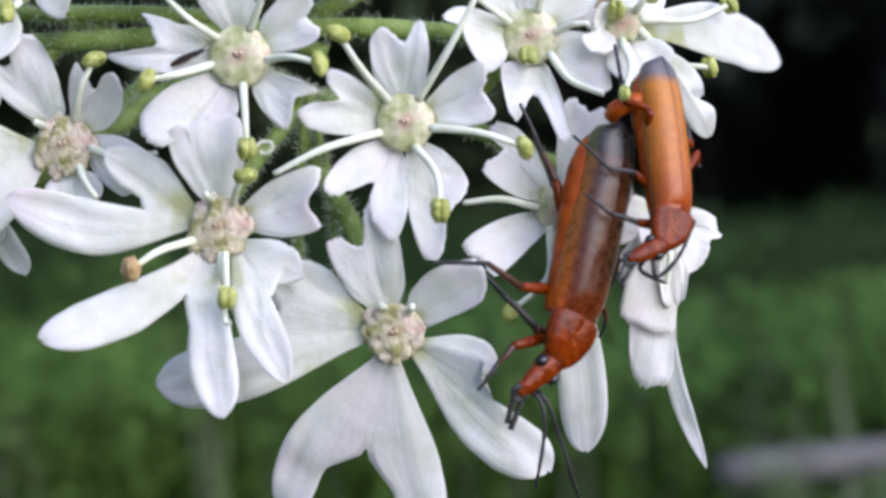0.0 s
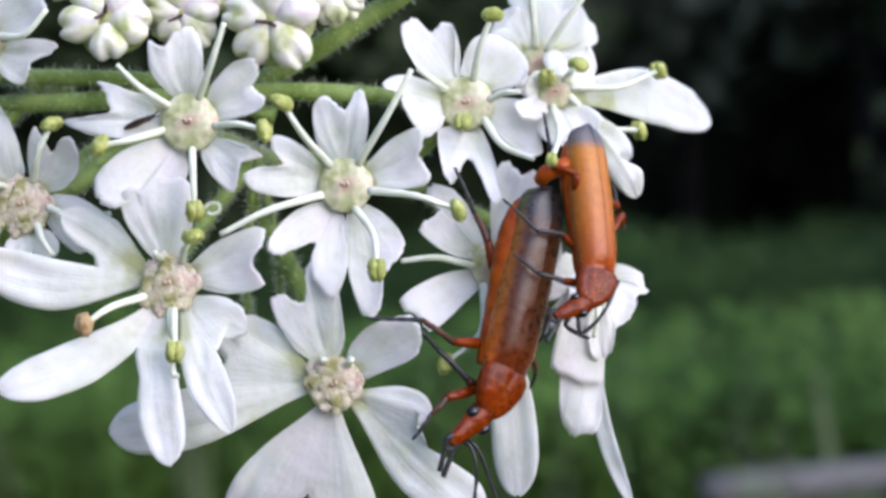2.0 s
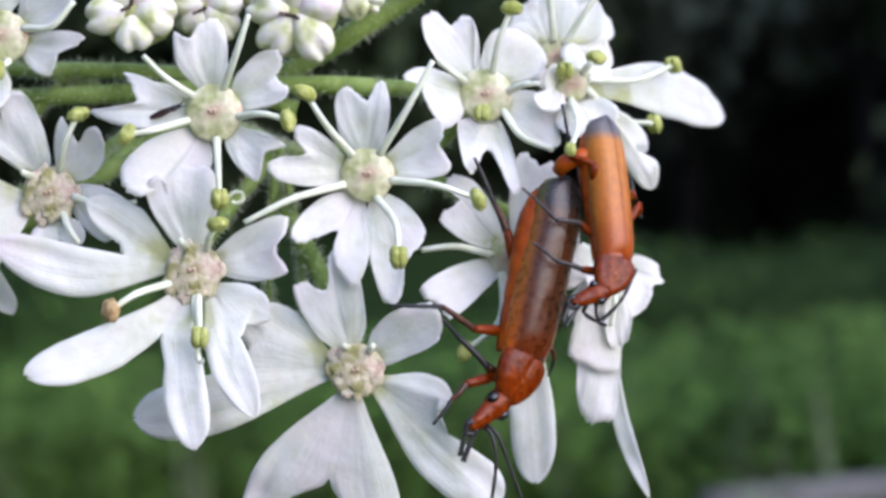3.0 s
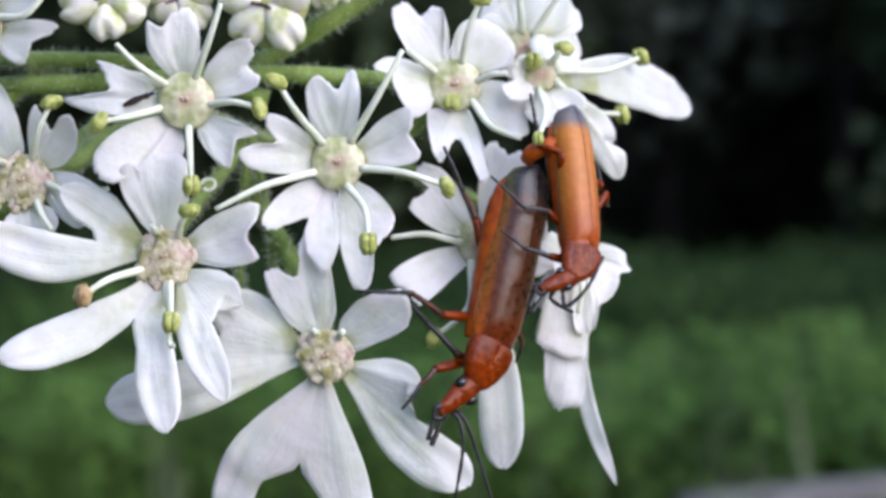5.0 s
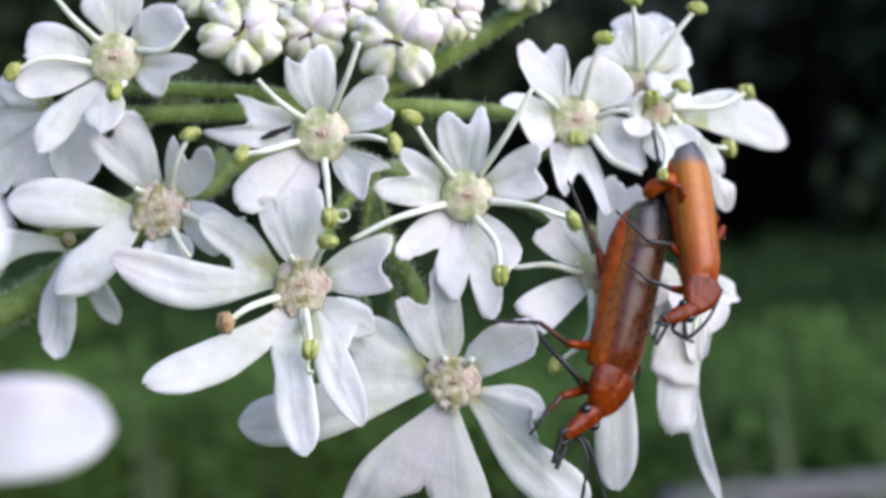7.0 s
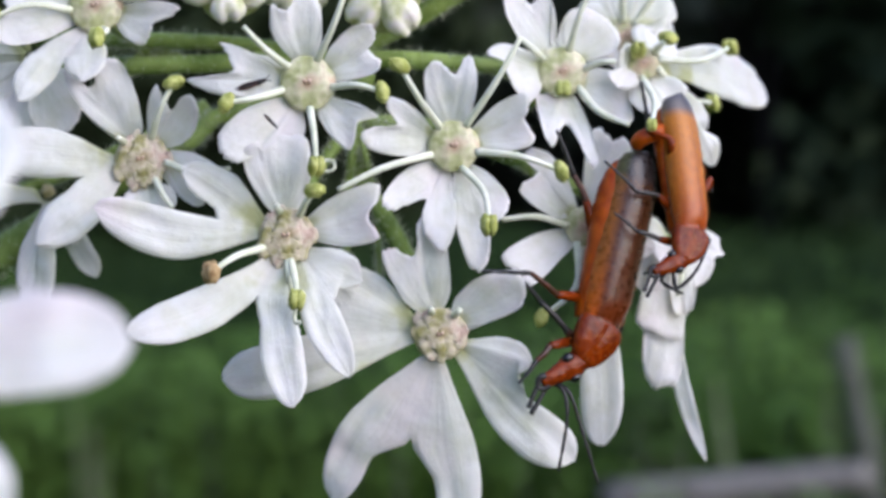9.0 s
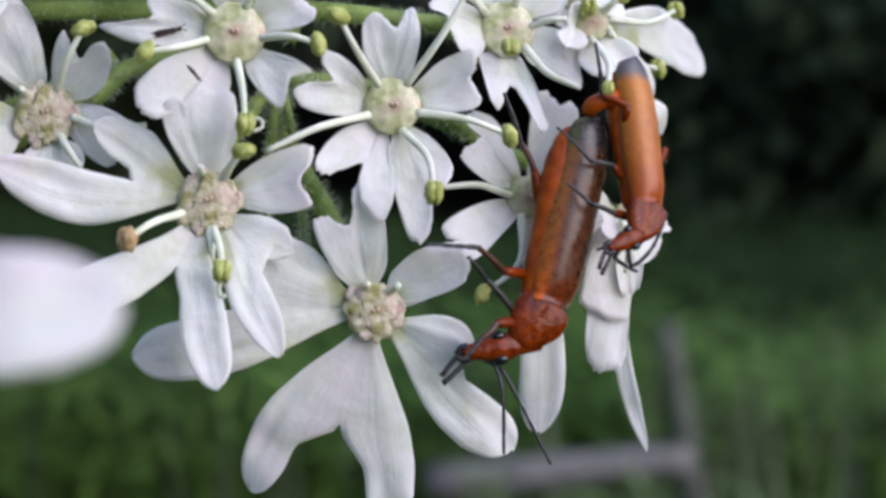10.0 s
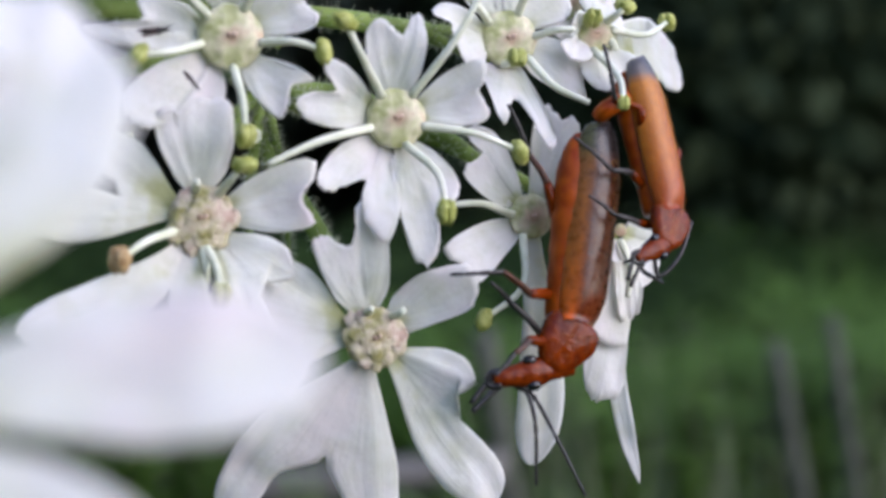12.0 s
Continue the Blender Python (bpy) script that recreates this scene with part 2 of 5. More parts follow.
def corolla_leaf(bm, uv, lobes, fork, seed):
    """A petal with a narrow claw that widens and forks into lobes; a thin cambered sheet, closed at its rim.
    Each lobe: base, tip, width, sideways bend, lift, facing, where it is broadest, how pointed it ends. fork: how far up the lobes part."""
    rng = random.Random(seed)
    nu, nv, thick = 26, 10, 0.000026
    ph, cup, fold, curl_by = rng.uniform(0, 6), rng.uniform(0.0, 0.09), rng.uniform(0.02, 0.09), rng.uniform(-0.5, 1.1)

    def spine(lobe, u):
        base, tip, width, bend, lift, facing = lobe[:6]
        axis = tip - base
        length = axis.length
        side = (axis / length).cross(facing).normalized()
        out = side.cross(axis / length)
        curl = -0.14 * max(u - 0.72, 0) ** 1.5 * length * curl_by
        mid = base + axis * u + side * (bend * length * math.sin(math.pi * u)) + out * (lift * length * math.sin(math.pi * min(u * 0.9, 1)) + curl)
        return mid, side, out

    for k, lobe in enumerate(lobes):
        other = lobes[1 - k] if len(lobes) == 2 else None
        inner = 1.0
        if other:
            m0, s0, _ = spine(lobe, 0.7)
            inner = 1.0 if s0.dot(spine(other, 0.7)[0] - m0) > 0 else -1.0
        wide, point = lobe[6], lobe[7]
        blunt, sharp, length = 2.7 - 1.3 * point, 0.5 + 0.28 * point, (lobe[1] - lobe[0]).length
        short = min(0.0022 / length, 1)  # small petals are more ragged for their size
        grids, webs = ([], []), []
        for i in range(nu + 1):
            u = 1 - (1 - i / nu) ** 1.5
            mid, side, out = spine(lobe, u)
            claw = 0.30 if other else 0.42
            w = (claw + (1 - claw) * ease(0.0, wide * 0.92, u)) * max(1 - max((u - wide) / (1 - wide), 0.0) ** blunt, 0.0) ** sharp
            w = max(w, 0.10) * lobe[2] / 2
            web, centre, ridge, valley = 0.0, mid, out, 0.0
            if other:
                mid2, _, out2 = spine(other, u)
                centre, ridge = (mid + mid2) / 2, (out + out2).normalized()
                web = 1 - ease(fork - 0.07, fork + 0.06, u)
                valley = -fold * (lobe[2] + other[2]) / 4 * (1 - 0.6 * u)
            webs.append(web)
            for face, grid in ((1, grids[0]), (-1, grids[1])):
                row = []
                for j in range(nv + 1):
                    v = -1 + 2 * j / nv
                    rim = 1 + (0.14 * noise.noise(Vector((u * 7, v * 1.5 + k * 7, seed * 1.7))) + 0.07 * noise.noise(Vector((u * 20, v + k * 5, seed * 2.3)))) * short * abs(v) * ease(0.15, 0.6, u)
                    q = mid + side * inner * (w * v * rim)
                    q += (lobe[1] - lobe[0]) * ((0.07 * noise.noise(Vector((v * 1.8, seed * 3.1 + k * 9, 0))) + 0.05 * noise.noise(Vector((v * 4.5, seed * 5.7 + k * 9, 4)))) * short * ease(0.6, 1.0, u))
                    pucker = noise.noise(Vector((u * length * 900, v * w * 1500, seed * 0.9 + k)))
                    rise = w * (cup * v * v + 0.07 * math.sin(5.3 * u + 2.2 * v + ph + k) * u + 0.03 * math.cos(9.4 * v) * ease(0.1, 0.5, u)) + 0.00015 * pucker * ease(0.1, 0.4, u)
                    if not other:
                        rise -= fold * w * math.exp(-(v * 3) ** 2) * (1 - 0.6 * u)
                    way = out
                    if v > 0 and web > 0:
                        q = q.lerp(mid.lerp(centre, v), web)
                        rise += (valley - rise) * v * web
                        way = out.lerp(ridge, v * web)
                    row.append(bm.verts.new(q + way * (rise + face * thick * (1 - 0.7 * v * v))))
                grid.append(row)

        def quad(vs, coords, flip):
            if flip:
                vs, coords = vs[::-1], coords[::-1]
            f = bm.faces.new(vs)
            for loop, co in zip(f.loops, coords):
                loop[uv].uv = co

        for g, grid in enumerate(grids):
            for i in range(nu):
                for j in range(nv):
                    quad([grid[i][j], grid[i][j + 1], grid[i + 1][j + 1], grid[i + 1][j]], [(i / nu, j / nv), (i / nu, (j + 1) / nv), ((i + 1) / nu, (j + 1) / nv), ((i + 1) / nu, j / nv)], (g == 0) != (inner > 0))
        a, b = grids
        for i in range(nu):
            for j in (0, nv):
                if j == 0 or webs[i + 1] < 1:
                    quad([a[i][j], a[i + 1][j], b[i + 1][j], b[i][j]], [(i / nu, 0.5)] * 4, (j == 0) != (inner > 0))
        for i in (0, nu):
            for j in range(nv):
                quad([a[i][j], b[i][j], b[i][j + 1], a[i][j + 1]], [(i / nu, 0.5)] * 4, (i == 0) != (inner > 0))
    bmesh.ops.remove_doubles(bm, verts=bm.verts, dist=0.0000005)


SEED = [100]


def petal(flower, radius, fork, *lobes, tilt=0.12):
    """A petal of one or two lobes; each lobe: tip in mm from the flower's middle, width in mm, sideways bend, where it is broadest, how pointed it ends."""
    bm = bmesh.new()
    uv = bm.loops.layers.uv.new("uv")
    SEED[0] += 1
    rng = random.Random(SEED[0])
    mean = sum((Vector(tip).normalized() for tip, *_ in lobes), Vector())
    flat = Vector((mean.x, 0, mean.z)).normalized()
    base = flat * radius * 0.0007 + Vector((0, 0.0003, 0))
    facing = Vector((rng.uniform(-0.14, 0.14), -1, tilt + rng.uniform(-0.14, 0.14)))
    lift = rng.uniform(0.02, 0.08)
    corolla_leaf(bm, uv, [(base, Vector(tip) * 0.001, width * 0.001, bend, lift, facing, *(form or (0.62, 0.3))) for tip, width, bend, *form in lobes], fork, SEED[0])
    return part("petal", bm, PETAL, flower)


def notched(flower, radius, depth, *rim, tilt=0.0, turn=0.0):
    """A short broad petal: a thin sheet that fans out from a narrow claw to a notched, slightly ragged rim.
    rim: places on the rim from one shoulder to the other, in mm across and up from the flower's middle; depth: how far in mm the rim lies behind it; tilt, turn: how far it faces up and to the right."""
    SEED[0] += 1
    rng, seed = random.Random(SEED[0]), SEED[0]
    bm = bmesh.new()
    uv = bm.loops.layers.uv.new("uv")
    line = glide([Vector((x, 0, z)) * 0.001 for x, z in rim], 6)
    heart = sum(line, Vector()) / len(line)
    axis = heart.normalized()
    across = axis.cross(Vector((0, -1, 0)))
    if (line[-1] - line[0]).dot(across) < 0:
        line = line[::-1]
    base = axis * radius * 0.0007
    reach = max((q - base).dot(axis) for q in line)
    nu, ns, thick = 14, len(line) - 1, 0.000026
    lift, lean, ph = rng.uniform(0.05, 0.13), rng.uniform(-0.12, 0.12), rng.uniform(0, 6)
    grids = ([], [])
    for j, q in enumerate(line):
        s = 2 * j / ns - 1
        claw = base + across * s * 0.00024
        far, wide = (q - claw).dot(axis), (q - claw).dot(across)
        far *= 1 + 0.04 * noise.noise(Vector((j * 0.55, seed * 1.3, 0))) + 0.034 * noise.noise(Vector((j * 1.7, seed * 2.9, 3)))
        for g, side in ((grids[0], -1), (grids[1], 1)):
            row = []
            for i in range(nu + 1):
                u = i / nu
                p = claw + axis * far * u + across * wide * math.sin(u * math.pi / 2) ** 1.05
                out = max((p - base).dot(axis), 0.0) / reach
                rib = (0.000010 * math.cos(math.pi * s * 5 + ph) + 0.000030 * noise.noise(Vector((s * 3.4, u * 0.8, seed * 1.9)))) * ease(0.05, 0.5, u) + 0.00011 * noise.noise(Vector((p.x * 1100, p.z * 1100, seed * 0.7)))
                valley = -0.00010 * math.exp(-(s * 3.2) ** 2) * math.sin(math.pi * min(u * 1.1, 1))
                front = lift * reach * math.sin(math.pi * min(out * 0.8, 1)) + rib + valley + lean * (p - base).dot(across) - tilt * (p - base).z
                curl = 0.00016 * max(u - 0.8, 0) / 0.2 * math.sin(s * 4 + ph)
                y = 0.0003 * (1 - out) + depth * 0.001 * out ** 1.2 - front * ease(0.0, 0.25, u) + turn * p.x + curl + side * thick * (1 - 0.7 * u ** 4)
                row.append(bm.verts.new((p.x, y, p.z)))
            g.append(row)

    def quad(vs, coords):
        f = bm.faces.new(vs)
        for loop, co in zip(f.loops, coords):
            loop[uv].uv = co

    a, b = grids
    for j in range(ns):
        for i in range(nu):
            co = [(i / nu, j / ns), (i / nu, (j + 1) / ns), ((i + 1) / nu, (j + 1) / ns), ((i + 1) / nu, j / ns)]
            quad([a[j][i], a[j + 1][i], a[j + 1][i + 1], a[j][i + 1]], co)
            quad([b[j][i], b[j][i + 1], b[j + 1][i + 1], b[j + 1][i]], [co[0], co[3], co[2], co[1]])
        for i in (0, nu):
            quad([a[j][i], b[j][i], b[j + 1][i], a[j + 1][i]], [(i / nu, 0.5)] * 4)
    for j in (0, ns):
        for i in range(nu):
            quad([a[j][i], a[j][i + 1], b[j][i + 1], b[j][i]], [(i / nu, 0.5)] * 4)
    bmesh.ops.recalc_face_normals(bm, faces=bm.faces)
    return part("petal", bm, PETAL, flower)


def disc(flower, radius, kind):
    """The nectar cushion in the middle: a low swollen dome, granular where it has faded, with two short styles."""
    bm = bmesh.new()
    r = radius * 0.001
    rng = random.Random(int(radius * 1000) + len(kind))
    lean = Matrix.Rotation(rng.uniform(-0.7, 0.7), 3, "Y")
    ball(bm, (0, 0, 0), (r, r * 0.34, r), lean, 36, 24, 0.07)
    for v in bm.verts:
        d = v.co / r
        groove = math.exp(-((lean.inverted() @ d).x / 0.10) ** 2)
        v.co.y += r * (0.05 * groove * (d.y < 0) + (0.025 if kind == "green" else 0.08) * noise.noise(d * (3.2 if kind == "green" else 5.5) + Vector((radius * 9, 0, 0))))
    if kind == "brown":
        for k in range(44):
            a, d = rng.uniform(0, 6.28), r * 0.97 * math.sqrt(rng.random())
            q = rng.uniform(0.10, 0.26)
            ball(bm, (d * math.cos(a), -r * 0.27 * math.sqrt(max(1 - (d / r) ** 2, 0.05)), d * math.sin(a)), (r * q, r * q * 0.34, r * q * rng.uniform(0.7, 1.6)), None, 10, 8, 0.5)
    part("disc", bm, DISC[kind], flower)
    bm = bmesh.new()
    for s in (-1, 1):
        a = lean @ Vector((s * r * 0.04, -r * 0.28, 0))
        tube(bm, glide([a, a + Vector((s * r * 0.05, -r * 0.10, r * 0.05)), a + Vector((s * r * 0.06, -r * 0.15, r * 0.10))], 4), lambda u: r * (0.085 - 0.03 * u), 8)
    part("style", bm, STYLE, flower)


def stamen(flower, radius, tip, bend, anther):
    """A white thread with, where it still has one, a two-lobed anther at its end."""
    tip = Vector(tip) * 0.001
    flat = Vector((tip.x, 0, tip.z)).normalized()
    base = flat * radius * 0.0009 + Vector((0, -0.0001, 0))
    side = flat.cross(Vector((0, 1, 0)))
    mid = base.lerp(tip, 0.5) + side * bend * (tip - base).length + Vector((0, -0.00035, 0))
    bm = bmesh.new()
    line = glide([base, mid, tip], 8)
    tube(bm, line, lambda u: 0.000001 * (142 - 50 * u), 10)
    thread = part("filament", bm, FILAMENT, flower)
    if anther:
        bm = bmesh.new()
        ahead = (line[-1] - line[-3]).normalized()
        turn = ahead.to_track_quat("Z", "Y").to_matrix() @ Matrix.Rotation(random.uniform(0.3, 1.2), 3, "X")
        z, apart = 0.62 if anther == 3 else 1.0, 0.00017 if anther == 2 else 0.00011
        for s in (-1, 1):
            ball(bm, tip + turn @ Vector((s * apart * z, 0, 0)), (0.00020 * z, 0.00025 * z, 0.00038 * z), turn, 16, 12, 0.30)
        part("anther", bm, ANTHER_DRY if anther == 2 else ANTHER, thread)
    return thread


def flower_at(place, radius, kind, label):
    f = thing("hogweed_flower", spot(*place), label, "flower", "flowers of the hogweed umbel")
    disc(f, radius, kind)
    return f


def bud(place, radius, seed):
    """An unopened flower: five rolled-in petals like small pillows over a green base."""
    rng = random.Random(seed)
    b = thing("hogweed_bud", spot(*place), "unopened pink-white hogweed bud on a green base", "flower bud", "buds of the hogweed umbel")
    r = radius * 0.001
    lean = Euler((rng.uniform(-0.3, 0.3), rng.uniform(0, 6.28), rng.uniform(-0.3, 0.3))).to_matrix()
    bm = bmesh.new()
    ball(bm, (0, r * 0.25, 0), (r * 0.80, r * 0.62, r * 0.80), lean, 18, 12, 0.15)
    part("calyx", bm, BUD_GREEN, b)
    for k in range(5):
        a = 2 * math.pi * (k + rng.uniform(-0.1, 0.1)) / 5
        ahead = lean @ Vector((math.cos(a), 0, math.sin(a)))
        aside = ahead.cross(Vector((0, 1, 0))).normalized()
        bm = bmesh.new()
        ball(bm, (0, 0, 0), (1, 1, 1), None, 22, 16)
        long, broad = rng.uniform(0.42, 0.56), rng.uniform(0.36, 0.46)
        for v in bm.verts:
            x, y, z = v.co
            furrow = math.exp(-(x / 0.20) ** 2) * ease(-0.5, 0.9, z)  # rolled-in tip, two swollen halves
            lump = 1 + 0.14 * noise.noise(Vector((x * 1.6, z * 1.6, seed * 2.1 + k)))
            q = Vector((x * broad * (0.72 + 0.36 * ease(-1, 0.6, z)), y * 0.36 + 0.13 * furrow * (y < 0.2), (z * long - 0.10 * furrow) * lump)) * r
            v.co = ahead * (r * 0.52 + q.z) + Vector((0, q.y - r * 0.16, 0)) + aside * q.x
        part("petal", bm, BUD, b)
    bm = bmesh.new()
    for s in (-1, 1):
        tube(bm, [lean @ Vector((s * r * 0.04, -r * (0.36 + 0.09 * k), 0)) + lean @ Vector((s * r * 0.05 * k, 0, 0)) for k in range(4)], lambda u: r * (0.05 - 0.015 * u), 7)
    part("style", bm, STYLE_DARK, b)
    return b


def stalk(parent, name, points, r0, r1, seed):
    rng = random.Random(seed)
    line = glide([spot(*p) for p in points], 14)
    bm = bmesh.new()
    tube(bm, line, lambda u: 0.001 * (r0 + (r1 - r0) * u) * (1 + 0.04 * math.sin(23 * u + seed)), 12)
    st = part(name, bm, STALK, parent)
    bm = bmesh.new()
    for k in range(int(len(line) * 16)):
        i = rng.randrange(len(line) - 1)
        q = line[i].lerp(line[i + 1], rng.random())
        ahead = (line[i + 1] - line[i]).normalized()
        way = (Vector((rng.gauss(0, 1), rng.gauss(0, 1), rng.gauss(0, 1)))).normalized()
        way = (way - ahead * way.dot(ahead)).normalized()
        r = 0.001 * (r0 + (r1 - r0) * i / len(line))
        a, c = q + way * r * 0.9, q + way * (r + rng.uniform(0.00012, 0.00034)) + ahead * rng.uniform(-0.0001, 0.0001)
        tube(bm, [a, a.lerp(c, 0.5), c], lambda u: 0.000016 * (1.1 - u), 4)
    tagged(part("hairs", bm, HAIR, st), kind="stuff")
    return st


def curled_thread(flower, points, r):
    bm = bmesh.new()
    tube(bm, glide([Vector(p) * 0.001 for p in points], 6), lambda u: r * 0.001, 8)
    return part("filament", bm, FILAMENT, flower, "curled white thread")


def thrips(label, small=1.0):
    """A tiny slender insect, 1.2 mm long at most: abdomen, chest, head and two narrow folded wings."""
    t = thing("thrips", (0, 0, 1), label, "insect", "thrips on the petals")
    t.scale = (small, small, small)
    bm = bmesh.new()
    tube(bm, [Vector((0, -0.00075 + 0.00005 * k, 0)) for k in range(17)], lambda u: 0.00010 * (0.15 + math.sin(math.pi * (0.08 + 0.80 * u)) * (1 + 0.06 * math.cos(50 * u))), 10)
    part("abdomen", bm, BLACK, t)
    bm = bmesh.new()
    ball(bm, (0, 0.00016, 0), (0.00011, 0.00016, 0.00009), None, 12, 8)
    part("chest", bm, BLACK, t)
    bm = bmesh.new()
    ball(bm, (0, 0.00036, 0), (0.00008, 0.00009, 0.00007), None, 12, 8)
    part("head", bm, BLACK, t)
    for s in (-1, 1):
        limb(t, "wing", [(s * 0.05, 0.12, 0.08), (s * 0.09, -0.3, 0.11), (s * 0.04, -0.7, 0.10)], 0.035, 0.02, DUSKY)
        limb(t, "antenna", [(s * 0.03, 0.42, 0.02), (s * 0.08, 0.52, 0.03), (s * 0.10, 0.62, 0.02)], 0.018, 0.012, BLACK)
    return t


# ---- the soldier beetles; x to its left, y to the head, z up from the back ----
def shell(bm, uv, s, length, half, high, tail):
    """One wing case: a thin domed shell from the shoulder to the rounded end."""
    nu, nv, thick = 26, 10, 0.00006
    grids = ([], [])
    for i in range(nu + 1):
        u = i / nu
        w = half * (0.84 + 0.18 * math.sin(math.pi * min(u * 0.85 + 0.08, 1))) * (1 - max((u - tail) / (1 - tail), 0.0) ** 2.6) ** 0.5
        w = max(w, half * 0.10)
        h = high * (0.82 + 0.18 * math.sin(math.pi * (u * 0.8 + 0.15))) * (0.58 + 0.42 * min(u / 0.12, 1.0) ** 0.6) * (1 - 0.45 * (max(u - 0.7, 0) / 0.3) ** 2)
        y = -length * u
        for g, k in ((grids[0], 0.0), (grids[1], -thick)):
            row = []
            for j in range(nv + 1):
                v = j / nv
                a = math.radians(0.5 + 112 * v)
                x = s * (0.000003 + (w + k) * math.sin(a) ** 0.9)
                z = (h + k) * math.cos(a)
                gap = 0.00003 * max(u - 0.85, 0) / 0.15 * (1 - v)
                row.append(bm.verts.new((x + s * gap, y, z)))
            g.append(row)
    for k, g in enumerate(grids):
        for i in range(nu):
            for j in range(nv):
                vs = [g[i][j], g[i][j + 1], g[i + 1][j + 1], g[i + 1][j]]
                cs = [(i / nu, j / nv), (i / nu, (j + 1) / nv), ((i + 1) / nu, (j + 1) / nv), ((i + 1) / nu, j / nv)]
                if (k == 0) == (s > 0):
                    vs, cs = vs[::-1], cs[::-1]
                f = bm.faces.new(vs)
                for loop, co in zip(f.loops, cs):
                    loop[uv].uv = co
    a, b = grids
    for i in range(nu):
        bm.faces.new((a[i][nv], a[i + 1][nv], b[i + 1][nv], b[i][nv]))
    for i in (0, nu):
        for j in range(nv):
            bm.faces.new((a[i][j], b[i][j], b[i][j + 1], a[i][j + 1]))


def pile(parent, count, seed, length):
    """Short golden hairs that stand off a beetle's cuticle, but not at the bare end of a wing case."""
    rng, me = random.Random(seed), parent.data
    bm = bmesh.new()
    for k in range(count):
        f = me.polygons[rng.randrange(len(me.polygons))]
        n = f.normal
        if f.center.y < -0.8 * length:
            continue
        a = me.vertices[f.vertices[0]].co.lerp(me.vertices[f.vertices[2]].co, rng.random())
        c = a + (n + Vector((rng.gauss(0, 0.3), -0.7, rng.gauss(0, 0.3)))).normalized() * rng.uniform(0.00007, 0.00015)
        e = n.orthogonal().normalized() * 0.0000065
        h = n.cross(e)
        v = [bm.verts.new(q) for q in (a + e, a - e * 0.5 + h * 0.87, a - e * 0.5 - h * 0.87, c)]
        for i, j in ((0, 1), (1, 2), (2, 0)):
            bm.faces.new((v[i], v[j], v[3]))
    tagged(part("hairs", bm, GOLDEN, parent), kind="stuff")


def limb(parent, name, points, r0, r1, material, knots=0):
    """A leg joint or feeler along points in mm; knots: the number of bead-like segments."""
    line = glide([Vector(p) * 0.001 for p in points], 10 if knots else 6)
    bm = bmesh.new()
    def thickness(u):
        swell = 1.0 - (0.30 * (math.cos(2 * math.pi * u * knots) > 0.72) if knots else 0)
        return 0.001 * (r0 + (r1 - r0) * u) * swell
    tube(bm, line, thickness, 8)
    return part(name, bm, material, parent)


def leg(parent, hip, knee, ankle, foot, thick, femur_mat, tibia_mat):
    bm = bmesh.new()
    line = glide([Vector(hip) * 0.001, Vector(knee) * 0.001], 8)
    tube(bm, line, lambda u: 0.001 * thick * (0.75 + 0.45 * math.sin(math.pi * (0.15 + 0.8 * u))), 10)
    lg = part("leg", bm, femur_mat, parent)
    limb(lg, "tibia", [knee, [(a * 0.5 + b * 0.5) + d for a, b, d in zip(knee, ankle, (0, 0, 0.06))], ankle], thick * 0.76, thick * 0.60, tibia_mat)
    limb(lg, "tarsus", [ankle, [(a + b) / 2 + d for a, b, d in zip(ankle, foot, (0, 0, 0.05))], foot], thick * 0.58, thick * 0.36, BLACK, 4)
    return lg


